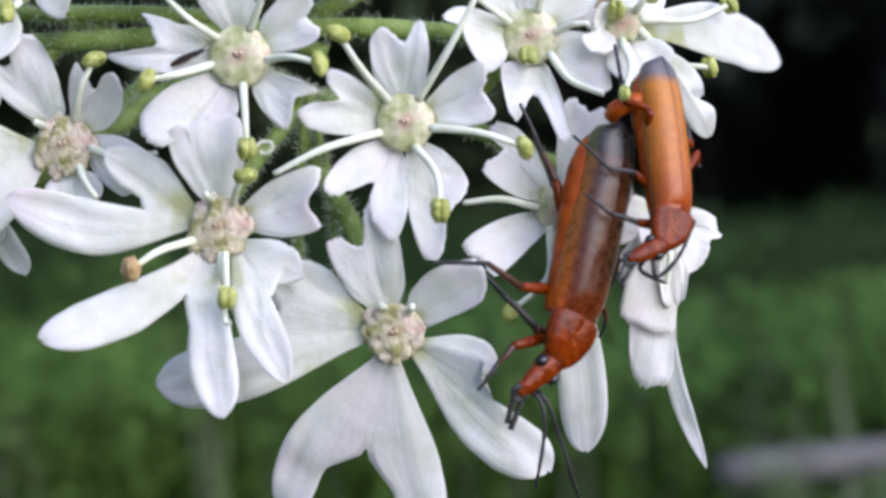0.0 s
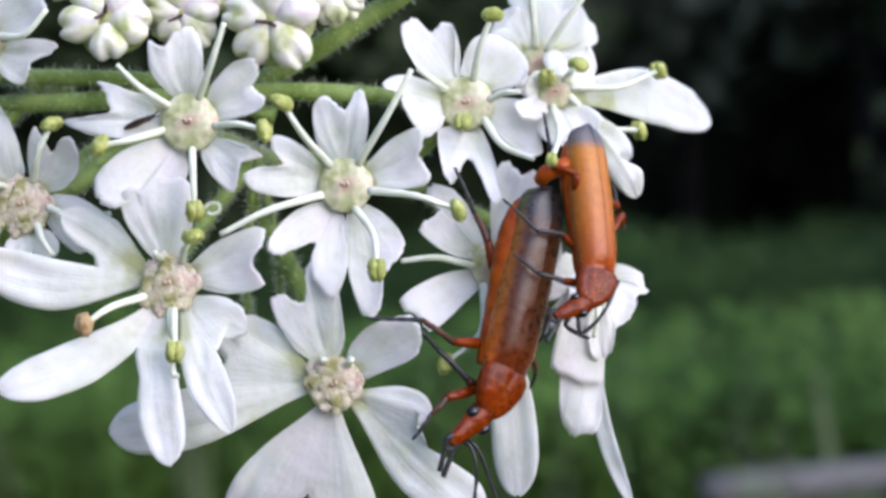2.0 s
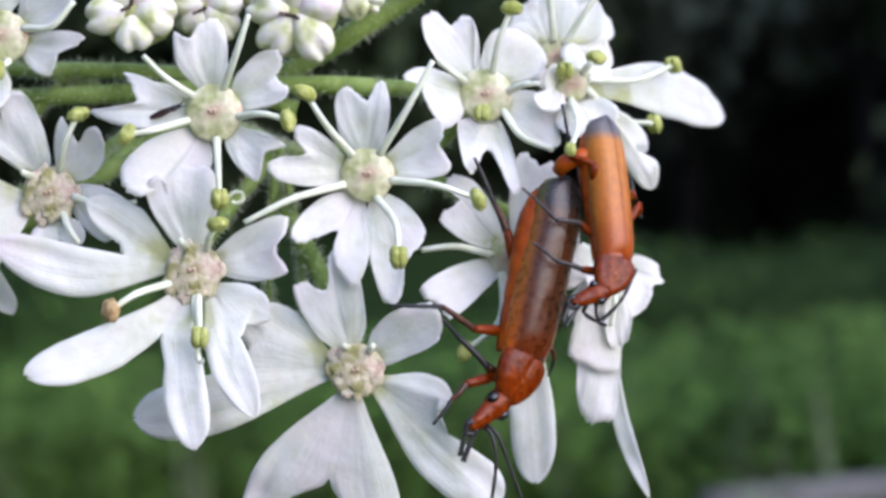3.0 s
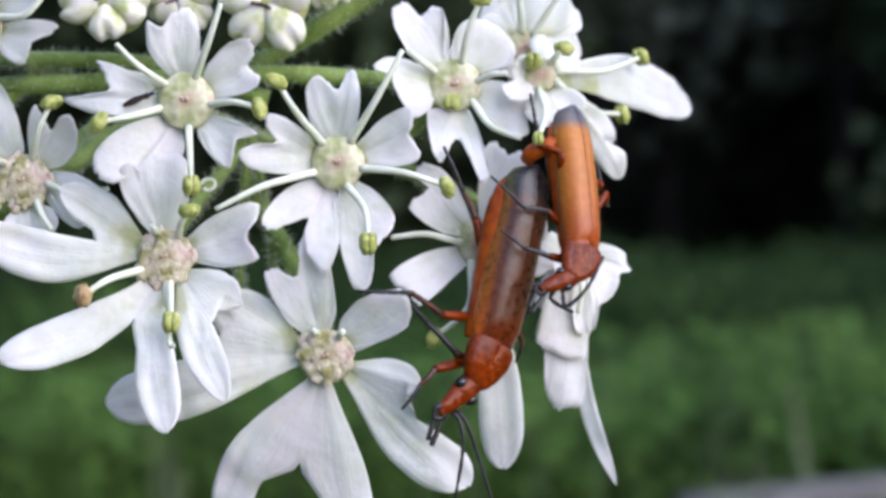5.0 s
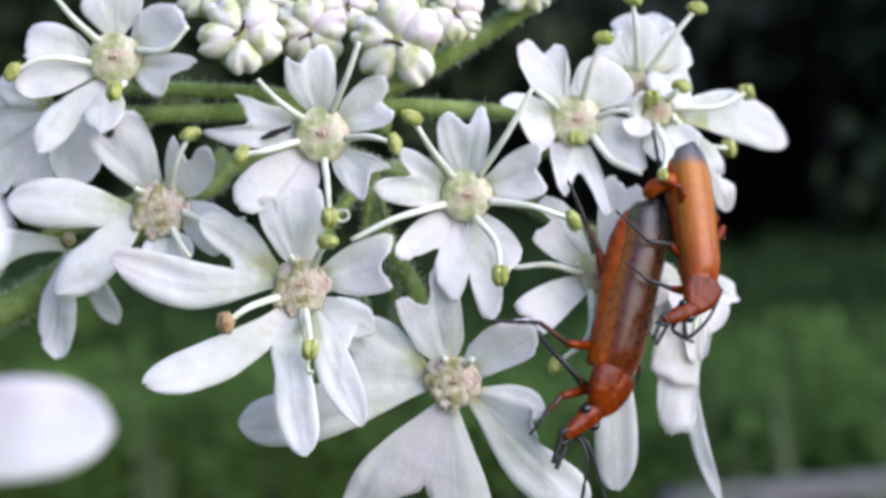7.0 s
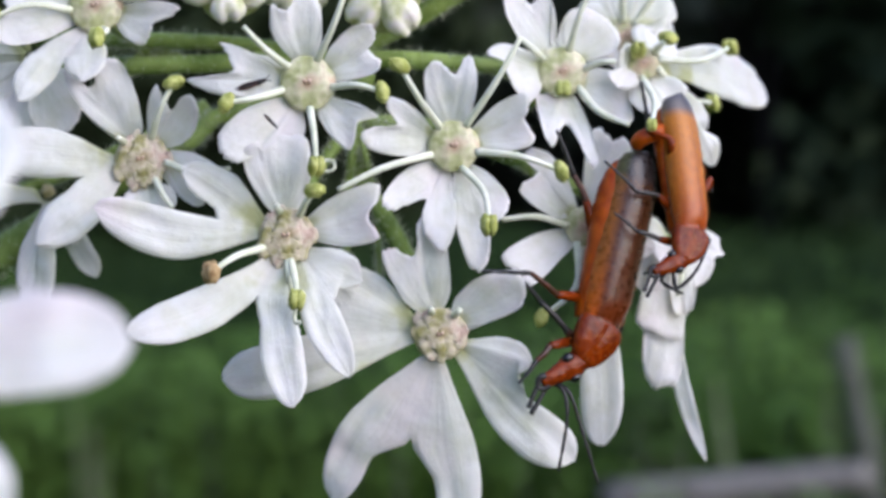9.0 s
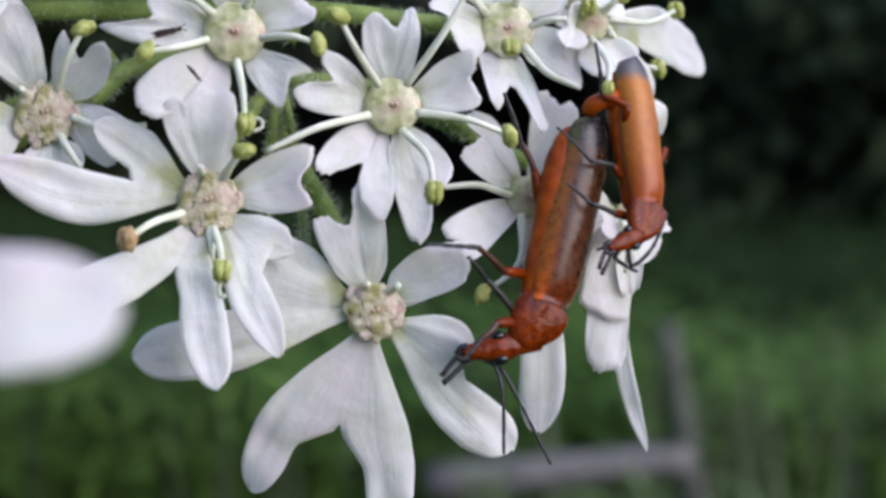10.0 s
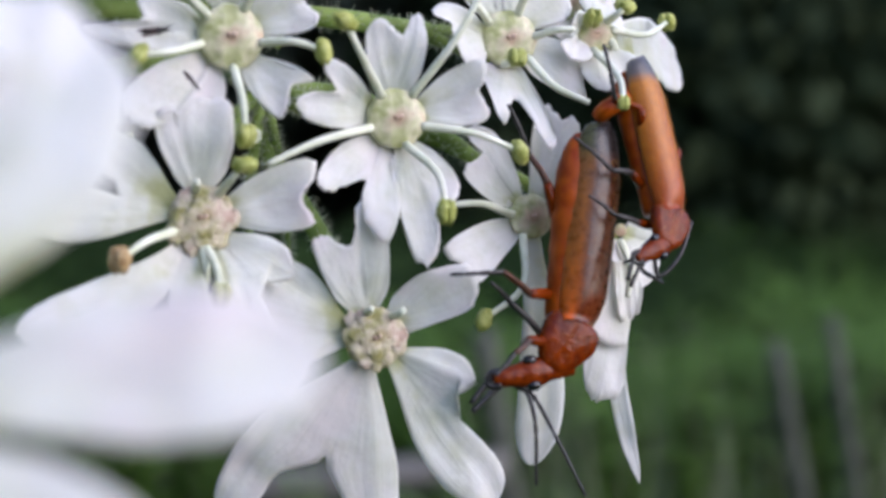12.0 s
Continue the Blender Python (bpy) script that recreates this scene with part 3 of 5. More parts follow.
def beetle(label, length, half, high, wing, pron_turn, head_turn):
    """A soldier beetle with its origin where the wing cases meet the neck shield. Returns it and its head."""
    b = thing("soldier_beetle", (0, 0, 1), label, "beetle", "mating soldier beetles")
    L, w, h = length * 0.001, half * 0.001, high * 0.001
    bm = bmesh.new()
    line = [Vector((0, -L * (0.02 + 0.91 * k / 48), -h * 0.42)) for k in range(49)]
    tube(bm, line, lambda u: w * (0.84 + 0.10 * u) * max(1 - max((u - 0.6) / 0.4, 0) ** 2.2, 0.002) ** 0.5 * (1 + 0.05 * abs(math.sin(math.pi * u * 7)) ** 0.5), 22)
    for v in bm.verts:
        v.co.z = -h * 0.42 + (v.co.z + h * 0.42) * 0.78
    part("abdomen", bm, BELLY, b, "orange ringed belly").rotation_euler.z = radians(3.5)
    body = []
    for s in (1, -1):
        bm = bmesh.new()
        uv = bm.loops.layers.uv.new("uv")
        shell(bm, uv, s, L * 0.99, w, h, 0.86)
        body.append(part("wing_case", bm, wing, b, "wing case with a blackish tip"))
        pile(body[-1], 800, 5 + s, L)
    # neck shield
    bm = bmesh.new()
    pl, pw = w * 1.60, w * 1.0
    ball(bm, (0, 0, 0), (1, 1, 1), None, 32, 20, 0.0)
    for v in bm.verts:
        x, y, z = v.co
        flat = math.hypot(x, y)
        p = 3.4 if y < 0 else 2.8
        full = (abs(x) ** p + abs(y) ** p) ** (1 / p)
        k = flat / full if full > 1e-6 else 1.0
        x, y = x * k, y * k
        rim = math.exp(-((max(abs(x), abs(y)) - 0.80) / 0.16) ** 2)
        groove = math.exp(-(x / 0.09) ** 2) * (1 - 0.5 * y * y)
        lump = noise.noise(Vector((x * 2.2, y * 2.2, 3.0)))
        x *= 1.0 - 0.36 * max(y + 0.2, 0) ** 1.3
        z = math.copysign(abs(z) ** 0.8, z) * (0.50 - 0.10 * y) + (0.035 * rim - 0.05 * groove + 0.045 * lump) * (z > 0)
        v.co = (pw * x, pl * (0.40 + (0.72 if y > 0 else 0.60) * y), h * (0.16 + z))
    shield = part("neck_shield", bm, ORANGE, b)
    pile(shield, 260, 9, L)
    shield.rotation_euler = (0, 0, radians(pron_turn))
    # head
    bm = bmesh.new()
    hw = w * 0.50
    stops = ((0.0, 0.70), (0.28, 0.74), (0.42, 0.96), (0.54, 0.98), (0.70, 0.74), (0.88, 0.60), (1.0, 0.30))
    def girth(u):
        for (a, p), (c, q) in zip(stops, stops[1:]):
            if u <= c:
                return hw * (p + (q - p) * ease(a, c, u))
    tube(bm, [Vector((0, hw * (-1.9 + 5.5 * k / 30), -hw * 0.10 * (k / 30) ** 2)) for k in range(31)], girth, 18)
    for v in bm.verts:
        v.co.z = v.co.z * 0.76 + hw * 0.05 * noise.noise(v.co * 2600)
    head = part("head", bm, ORANGE, b)
    for s in (1, -1):
        bm = bmesh.new()
        ball(bm, (s * hw * 0.80, hw * 1.05, hw * 0.26), (hw * 0.38, hw * 0.50, hw * 0.42), None, 14, 10)
        part("eye", bm, EYE, head, "bulging black eye")
        limb(head, "mandible", [(s * hw * 380, hw * 3200, -hw * 100), (s * hw * 420, hw * 3700, -hw * 160), (s * hw * 80, hw * 4100, -hw * 200)], hw * 330, hw * 110, BLACK)
        limb(head, "palp", [(s * hw * 300 - hw * 100, hw * 3100, -hw * 250), (s * hw * 420 - hw * 500, hw * 3900, -hw * 350), (s * hw * 260 - hw * 1500, hw * 5200, -hw * 500)], hw * 170, hw * 200, BLACK)
    neck = Vector((0, pl * 0.94, h * 0.06))
    head.location, head.rotation_euler = Matrix.Rotation(radians(pron_turn), 3, "Z") @ neck, (0, 0, radians(pron_turn + head_turn))
    return b, shield, head, neck, body


def antenna(head, root, points):
    """A black feeler of eleven segments, in the head's space, that turns about its root."""
    root = Vector(root)
    a = limb(head, "antenna", [Vector(p) - root for p in [root, *points]], 0.088, 0.06, BLACK, 11)
    a.location = root * 0.001
    return a


# ---- ground, meadow, fence and wood ----
GRASS = spotted("meadow_leaf", (0.040, 0.095, 0.016), (0.086, 0.160, 0.030), 1.2, 0.7, 0.002, 0.12)
# darker leaf colour stands for the wood's shade on the far herbs
SHADED_HERB = spotted("shaded_herb_leaf", (0.010, 0.026, 0.006), (0.023, 0.046, 0.010), 1.0, 0.8, 0.002, 0.1)
PALE = spotted("dry_grass_stem", (0.13, 0.16, 0.10), (0.24, 0.26, 0.18), 3.0, 0.8, 0.002, 0.1)
BROAD = spotted("broad_herb_leaf", (0.10, 0.16, 0.05), (0.20, 0.28, 0.11), 6.0, 0.6, 0.002, 0.2)
EARTH = spotted("meadow_soil", (0.036, 0.068, 0.020), (0.056, 0.098, 0.030), 1.6, 0.9, 0.01)
MOSSY = spotted("mossy_post", (0.072, 0.080, 0.062), (0.118, 0.124, 0.102), 22.0, 0.9, 0.004, 0.1)
WOODEN = spotted("weathered_rail", (0.10, 0.098, 0.092), (0.19, 0.184, 0.174), 22.0, 0.9, 0.004, 0.1)
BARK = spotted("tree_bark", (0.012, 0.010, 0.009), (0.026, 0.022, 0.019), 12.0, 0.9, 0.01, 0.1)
# same foliage twice: edge darker, deep wood lighter, to stand for its light
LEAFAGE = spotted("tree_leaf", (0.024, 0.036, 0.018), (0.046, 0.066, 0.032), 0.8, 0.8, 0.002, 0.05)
LIGHTENED_LEAFAGE = spotted("lightened_tree_leaf", (0.075, 0.092, 0.072), (0.120, 0.142, 0.110), 0.8, 0.8, 0.002, 0.05)

bm = bmesh.new()
SPAN = 60
grid = [[None] * (SPAN + 1) for _ in range(SPAN + 1)]
for i in range(SPAN + 1):
    for j in range(SPAN + 1):
        a, b = (i / SPAN * 2 - 1), (j / SPAN * 2 - 1)
        x, y = math.copysign(abs(a) ** 3, a) * 400, math.copysign(abs(b) ** 3, b) * 400
        grid[i][j] = bm.verts.new((x, y, 0.05 * noise.noise(Vector((x * 0.4, y * 0.4, 0)))))
for i in range(SPAN):
    for j in range(SPAN):
        bm.faces.new((grid[i][j], grid[i + 1][j], grid[i + 1][j + 1], grid[i][j + 1]))
ground = new("ground", mesh_of(bm, "ground", EARTH))
tagged(ground, "dark green meadow ground under tall herbs", "ground", kind="structure")


def leaf_blade(bm, root, way, length, width, droop):
    side = way.cross(Vector((0, 0, 1)))
    side = (side if side.length > 0.01 else Vector((1, 0, 0))).normalized()
    rows = []
    for k in range(4):
        u = k / 3
        c = root + Vector((0, 0, 1)) * length * (u - droop * u * u) + way * length * (0.15 * u + droop * 0.8 * u * u)
        w = width * (0.6 + 0.8 * u * (1 - u) * 2) * (1 - u * 0.85)
        rows.append((bm.verts.new(c - side * w), bm.verts.new(c + side * w)))
    for a, b in zip(rows, rows[1:]):
        bm.faces.new((a[0], a[1], b[1], b[0]))


def herb_leaf(bm, c, rng, size):
    n = Vector((rng.gauss(0, 0.35), rng.gauss(0, 0.35) - 0.3, 1)).normalized()
    a = n.orthogonal().normalized()
    a = (Matrix.Rotation(rng.uniform(0, 6.28), 3, n) @ a) * size
    b = n.cross(a) * rng.uniform(0.35, 0.6)
    bm.faces.new([bm.verts.new(c + q) for q in (a, b * 0.9 + n * size * 0.1, -a, -b * 0.9 + n * size * 0.1)])


rng = random.Random(7)
bm, dark, dry = bmesh.new(), bmesh.new(), bmesh.new()
for k in range(12000):
    y = 5.2 + 10.5 * rng.random() ** 1.2
    x = rng.uniform(-0.52, 0.62) * y + rng.uniform(-0.5, 0.5)
    open_side = ease(0.34, 0.50, x / y)  # the shade colour starts further back on one side
    belt = ease(5.2 + 3.7 * open_side, 8.4 + 4.1 * open_side, y + 1.5 * noise.noise(Vector((x * 0.5, y * 0.5, 1))))  # herbs taller towards the wood, its shade put into their colour
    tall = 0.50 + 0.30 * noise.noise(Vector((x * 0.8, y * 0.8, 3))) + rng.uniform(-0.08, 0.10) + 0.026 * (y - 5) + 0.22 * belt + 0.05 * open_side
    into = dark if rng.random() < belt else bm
    if k % 2:
        for m in range(5):
            a = rng.uniform(0, 6.28)
            leaf_blade(into, Vector((x + rng.gauss(0, 0.06), y + rng.gauss(0, 0.06), -0.02)), Vector((math.cos(a), math.sin(a), 0)), tall * rng.uniform(0.6, 1.15), rng.uniform(0.012, 0.03), rng.uniform(0.1, 0.5))
    else:
        leaf_blade(into, Vector((x, y, -0.02)), Vector((1, 0, 0)), tall * 1.1, 0.008, 0.03)
        for m in range(34):
            z = tall * (0.25 + 0.85 * rng.random())
            herb_leaf(into, Vector((x + rng.gauss(0, 0.09), y + rng.gauss(0, 0.09), z)), rng, rng.uniform(0.016, 0.048))
for k in range(900):  # upright pale stems, thickest beyond the fence
    y = rng.uniform(4.7, 8.5)
    x = (0.36 + rng.gauss(0, 0.14) if k % 3 else rng.uniform(-0.4, 0.6)) * y
    a = rng.uniform(0, 6.28)
    leaf_blade(dry, Vector((x, y, -0.02)), Vector((math.cos(a), math.sin(a), 0)), rng.uniform(0.45, 0.85), rng.uniform(0.004, 0.010), rng.uniform(0.02, 0.12))
for k in range(2600):
    far, a = 0.35 + 4.0 * math.sqrt(rng.random()), rng.uniform(0, 6.28)
    x, y = far * math.cos(a), far * math.sin(a)
    tall = 0.30 + 0.12 * noise.noise(Vector((x * 0.9, y * 0.9, 8))) + rng.uniform(-0.06, 0.08)
    for m in range(5):
        a = rng.uniform(0, 6.28)
        leaf_blade(bm, Vector((x + rng.gauss(0, 0.06), y + rng.gauss(0, 0.06), -0.02)), Vector((math.cos(a), math.sin(a), 0)), tall * rng.uniform(0.6, 1.15), rng.uniform(0.006, 0.016), rng.uniform(0.1, 0.5))
    for m in range(6):
        herb_leaf(bm, Vector((x + rng.gauss(0, 0.09), y + rng.gauss(0, 0.09), tall * rng.uniform(0.2, 0.8))), rng, rng.uniform(0.016, 0.04))
meadow = new("meadow_grass", mesh_of(bm, "meadow_grass", GRASS))
tagged(meadow, "tall dark green meadow grass and herbs", "grass", kind="stuff")
tagged(new("shaded_herbs", mesh_of(dark, "shaded_herbs", SHADED_HERB)), "tall herbs along the wood's edge, shade painted into their leaves", "herbs", kind="stuff")
tagged(new("grass_stems", mesh_of(dry, "grass_stems", PALE)), "pale dry upright grass stems in the meadow", "grass", kind="stuff")


def beam(bm, a, b, ra, rb, seed, lumps=0.10):
    line = [a.lerp(b, k / 12) + Vector((noise.noise(Vector((k, seed, 0))), noise.noise(Vector((k, seed, 5))), noise.noise(Vector((k, seed, 9))))) * ra * lumps for k in range(13)]
    tube(bm, line, lambda u: ra + (rb - ra) * u, 12)


def wooden_fence():
    f = thing("wooden_fence", (1.0, 4.45, 0), "low fence of weathered grey rails and posts", "fence")
    def post(x, y, top, lean, r):
        bm = bmesh.new()
        beam(bm, Vector((x - 1.0, y - 4.45, -0.15)), Vector((x - 1.0 - lean, y - 4.45, top)), r, r * 0.86, x)
        return part("post", bm, MOSSY, f)
    def rail(a, b, r, seed):
        bm = bmesh.new()
        beam(bm, Vector(a) - Vector((1.0, 4.45, 0)), Vector(b) - Vector((1.0, 4.45, 0)), r, r * 0.9, seed, 0.18)
        return part("rail", bm, WOODEN, f)
    rail((0.577, 4.437, 0.354), (1.26, 4.437, 0.422), 0.046, 1)
    post(1.374, 4.44, 0.772, 0.178, 0.034)
    post(2.220, 4.44, 0.747, 0.202, 0.03)
    post(2.374, 4.44, 0.827, 0.194, 0.024)
    return f


wooden_fence()


def broadleaf_herb(x, y, seed, label):
    """A low herb: a few thin stems with opposite pointed leaves, folded along the midrib."""
    rng = random.Random(seed)
    h = thing("broadleaf_herb", (x, y, 0), label, "plant", "herbs in front of the fence")
    for k in range(3):
        top = Vector((rng.gauss(0, 0.05), rng.gauss(0, 0.04), rng.uniform(0.30, 0.42)))
        line = glide([Vector((rng.gauss(0, 0.02), rng.gauss(0, 0.02), -0.02)), top * 0.5 + Vector((0, 0, 0.02)), top], 5)
        bm = bmesh.new()
        tube(bm, line, lambda u: 0.0035 * (1 - 0.5 * u), 6)
        part("stem", bm, BROAD, h)
        for q in line[3:]:
            a = rng.uniform(0, 6.28)
            for s in (0, math.pi):
                out = Vector((math.cos(a + s), math.sin(a + s), rng.uniform(-0.1, 0.35)))
                side, size = out.cross(Vector((0, 0, 1))).normalized(), rng.uniform(0.035, 0.06)
                bm, rows = bmesh.new(), []
                for i in range(6):
                    u = i / 5
                    c = q + out * size * u - Vector((0, 0, 0.3 * size * u * u))
                    w = size * 0.36 * math.sin(math.pi * min(0.08 + u * 0.9, 1)) ** 0.8
                    rows.append([bm.verts.new(c + side * w * v + Vector((0, 0, abs(v) * w * 0.35))) for v in (-1, 0, 1)])
                for m, n in zip(rows, rows[1:]):
                    for j in (0, 1):
                        bm.faces.new((m[j], m[j + 1], n[j + 1], n[j]))
                part("leaf", bm, BROAD, h)
    return h


for k, (x, y) in enumerate(((0.86, 4.17), (0.95, 4.10), (0.70, 4.24), (1.08, 4.22), (1.30, 4.12))):
    broadleaf_herb(x, y, 60 + k, "light green broad-leaved herb in front of the fence rail")


def tree_crown(seed, spread, low, high, count, leafage):
    rng = random.Random(seed)
    bm = bmesh.new()
    hubs = [Vector((rng.gauss(0, spread * 0.45), rng.gauss(0, spread * 0.45), rng.uniform(low, high))) for _ in range(26)]
    for k in range(count):
        c = rng.choice(hubs) + Vector((rng.gauss(0, 0.55), rng.gauss(0, 0.55), rng.gauss(0, 0.42)))
        n = Vector((rng.gauss(0, 1), rng.gauss(0, 1), rng.gauss(0.4, 1))).normalized()
        a = n.orthogonal().normalized() * rng.uniform(0.10, 0.22)
        b = n.cross(a) * rng.uniform(0.5, 0.8)
        bm.faces.new([bm.verts.new(c + q) for q in (a, b + n * 0.03, -a, -b + n * 0.03)])
    return mesh_of(bm, "crown", leafage)


def tree_trunk(seed, high):
    rng = random.Random(seed)
    bm = bmesh.new()
    bend = Vector((rng.uniform(-0.5, 0.5), rng.uniform(-0.5, 0.5), 0))
    trunk_line = glide([Vector((0, 0, -0.2)), Vector((0, 0, high * 0.4)) + bend * 0.4, Vector((0, 0, high)) + bend], 8)
    tube(bm, trunk_line, lambda u: 0.20 * (1 - 0.7 * u) + 0.06 * math.exp(-8 * u), 12)
    for k in range(7):
        q = trunk_line[6 + k]
        a = rng.uniform(0, 6.28)
        way = Vector((math.cos(a), math.sin(a), rng.uniform(0.3, 0.8)))
        tube(bm, glide([q, q + way * 0.9 + Vector((0, 0, -0.1)), q + way * 2.0], 5), lambda u: 0.075 * (1 - 0.75 * u), 7)
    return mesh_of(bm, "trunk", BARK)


rng = random.Random(21)
HIGH = [tree_crown(k, 3.8, 3.4, 9.0, 6000, LIGHTENED_LEAFAGE) for k in range(3)]
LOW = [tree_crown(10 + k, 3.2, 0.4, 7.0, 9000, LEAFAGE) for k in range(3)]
# the LOW crowns again, light put into their leaf colour
DEEP = [tree_crown(10 + k, 3.2, 0.4, 7.0, 9000, LIGHTENED_LEAFAGE) for k in range(3)]
TRUNKS = [tree_trunk(40 + k, 7.0) for k in range(3)]


def tree(x, y, n, crowns, label):
    t = thing("tree", (x, y, 0), label, "tree", "trees of the wood")
    for name, me in (("trunk", TRUNKS[n % 3]), ("crown", crowns[(n * 2 + n // 3) % 3])):
        o = new(name, me)
        o.parent = t
    t.rotation_euler.z = rng.uniform(0, 6.28)
    t.scale = (1, 1, rng.uniform(0.9, 1.2))


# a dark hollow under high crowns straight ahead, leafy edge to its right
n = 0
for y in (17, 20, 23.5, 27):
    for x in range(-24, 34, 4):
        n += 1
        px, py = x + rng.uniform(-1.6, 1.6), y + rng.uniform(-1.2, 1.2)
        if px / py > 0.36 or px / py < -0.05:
            tree(px, py - 1.5, n, LOW, "leafy tree with low branches, wood's edge and added unseen ring")
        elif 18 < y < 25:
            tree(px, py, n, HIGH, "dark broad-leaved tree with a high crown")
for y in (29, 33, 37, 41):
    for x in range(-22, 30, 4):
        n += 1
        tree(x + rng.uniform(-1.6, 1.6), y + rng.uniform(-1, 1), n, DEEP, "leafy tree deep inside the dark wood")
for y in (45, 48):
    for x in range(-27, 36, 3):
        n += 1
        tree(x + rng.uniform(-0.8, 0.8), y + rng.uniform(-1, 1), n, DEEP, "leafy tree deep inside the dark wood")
# added trees out of view, left, right and behind: they block low sky light
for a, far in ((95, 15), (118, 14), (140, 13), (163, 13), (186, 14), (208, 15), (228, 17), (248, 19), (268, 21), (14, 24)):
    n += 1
    tree(math.cos(radians(a)) * far * (1.0 if a > 90 else 1.1) - (6 if 90 < a < 130 else 0), math.sin(radians(a)) * far, n, LOW, "leafy tree with low branches, wood's edge and added unseen ring")


# ---- the hogweed ----
umbel = thing("hogweed_umbel", (0, 0, 1), "branching hairy green stalks of a hogweed flower head", "plant stalk")
umbel.location = (0, 0, 0)
stalk(umbel, "umbel_ray", [(-28.69, 12, 5.76), (-20.99, 7, 6.15), (-12.51, 4.4, 6.24), (-5.68, 4.6, 6.52), (-0.53, 5.6, 6.35)], 0.38, 0.33, 1)
stalk(umbel, "umbel_ray", [(-29.07, 13, 6.07), (-20.39, 8, 7.48), (-14.78, 5, 7.2), (-9.75, 4.6, 6.9), (-5.71, 5, 5.65)], 0.31, 0.31, 2)
stalk(umbel, "umbel_ray", [(-10.26, 6, 5.03), (-7.08, 6, 6.61), (-3.9, 5, 8.31), (-1.2, 5, 9.99), (1.27, 5, 11.9)], 0.41, 0.41, 3)
stalk(umbel, "umbel_ray", [(-32.56, 13, -5), (-25.16, 7, -3.6), (-21.6, 5.2, -1.95), (-19.43, 5, -0.7), (-15.54, 5, 1.9), (-11.96, 5, 4.51)], 0.86, 0.55, 4)
stalk(umbel, "pedicel", [(-3.3, 1, -3.22), (-4.7, 3, -0.59), (-6.1, 4.5, 1.97), (-6.36, 5, 4.14)], 0.35, 0.33, 5)
stalk(umbel, "pedicel", [(-8.95, 0.4, 0.03), (-7.68, 3.4, 2.35), (-6.36, 5, 4.14)], 0.24, 0.28, 6)
stalk(umbel, "pedicel", [(-14.13, 2, 2.51), (-12.67, 3, 3.18), (-11.37, 4, 4.29), (-8.3, 5, 4.89), (-6.36, 5, 4.14)], 0.36, 0.34, 7)
stalk(umbel, "pedicel", [(-2.83, 1, 2.88), (-4.78, 4, 3.65), (-6.36, 5, 4.14)], 0.22, 0.24, 8)
stalk(umbel, "pedicel", [(-8.21, 0.6, 5.08), (-7.33, 4, 4.5), (-6.36, 5, 4.14)], 0.25, 0.25, 9)
stalk(umbel, "pedicel", [(1.38, 3.2, 5.71), (-1.82, 5, 3.28), (-4.87, 5.4, 3.51), (-6.36, 5, 4.14)], 0.23, 0.25, 10)
stalk(umbel, "pedicel", [(1.98, 2.4, 0.04), (0.33, 4.4, 2.39), (-3.14, 5.4, 3.95), (-6.36, 5, 4.14)], 0.27, 0.27, 11)
stalk(umbel, "pedicel", [(5.9, 4, -0.6), (2.53, 6, 1.57), (-3.17, 6, 3.76), (-6.36, 5, 4.14)], 0.26, 0.28, 12)
stalk(umbel, "pedicel", [(4.6, 3.6, 6.17), (1.65, 6, 5.73), (-0.97, 5.8, 6.37)], 0.21, 0.23, 13)
stalk(umbel, "pedicel", [(4.33, 5, 8.03), (1.88, 6.4, 6.65), (-0.97, 5.8, 6.37)], 0.22, 0.24, 14)
stalk(umbel, "pedicel", [(-15.99, 1.8, 7.95), (-14.65, 5, 6.98), (-13.31, 5, 6.53)], 0.26, 0.26, 15)
stalk(umbel, "pedicel", [(-19.75, 3.8, 5.11), (-16.89, 5, 4.97), (-14.65, 5, 6.53)], 0.27, 0.27, 16)
stalk(umbel, "pedicel", [(-19.17, 4.4, 1.37), (-16.96, 5.4, 2.29), (-14.01, 5.2, 3.63)], 0.27, 0.27, 17)
stalk(umbel, "bractlet", [(-6.32, 4.6, 4.11), (-6.71, 4.2, 0.89), (-6.73, 4, -1.24), (-6.86, 4, -2.2)], 0.22, 0.09, 18)
stalk(umbel, "bractlet", [(-6.32, 4.6, 4.11), (-5.63, 4, 0.89), (-5.46, 3.8, -1.02), (-5.42, 3.6, -2.5)], 0.17, 0.06, 19)
stalk(umbel, "main_stem", [(-29.7, 14, 5.91), (-32.7, 18, -34.09), (-37.7, 28, -294.09), (-23.7, 34, -640), (-33.7, 24, -1020)], 2.6, 6.5, 90)
stalk(umbel, "pedicel", [(-16.5, -30, -3.75), (-22.5, -27, -4.75), (-34, -8, -2), (-32.7, 8, 2.91), (-29.7, 14, 5.91)], 0.24, 0.45, 91)

fl = flower_at((-8.07, -0.5, 5.07), 1.00, "green", "open white hogweed flower with a broad green disc")
notched(fl, 1, -0.2, (-1.35, 2.04), (-1.27, 2.77), (-0.76, 2.53), (-0.48, 2.92), (0.11, 3.28), (0.46, 2.72), (0.53, 1.84))
notched(fl, 1, -0.3, (1.01, 1.50), (1.64, 2.04), (2.37, 2.04), (2.38, 1.49), (2.19, 1.18), (2.62, 0.75), (2.42, 0.39), (1.54, 0.16))
notched(fl, 1, -0.3, (1.14, -0.58), (1.93, -1.02), (2.55, -1.17), (1.83, -1.45), (1.75, -2.00), (1.51, -2.39), (1.04, -2.09), (0.55, -1.44))
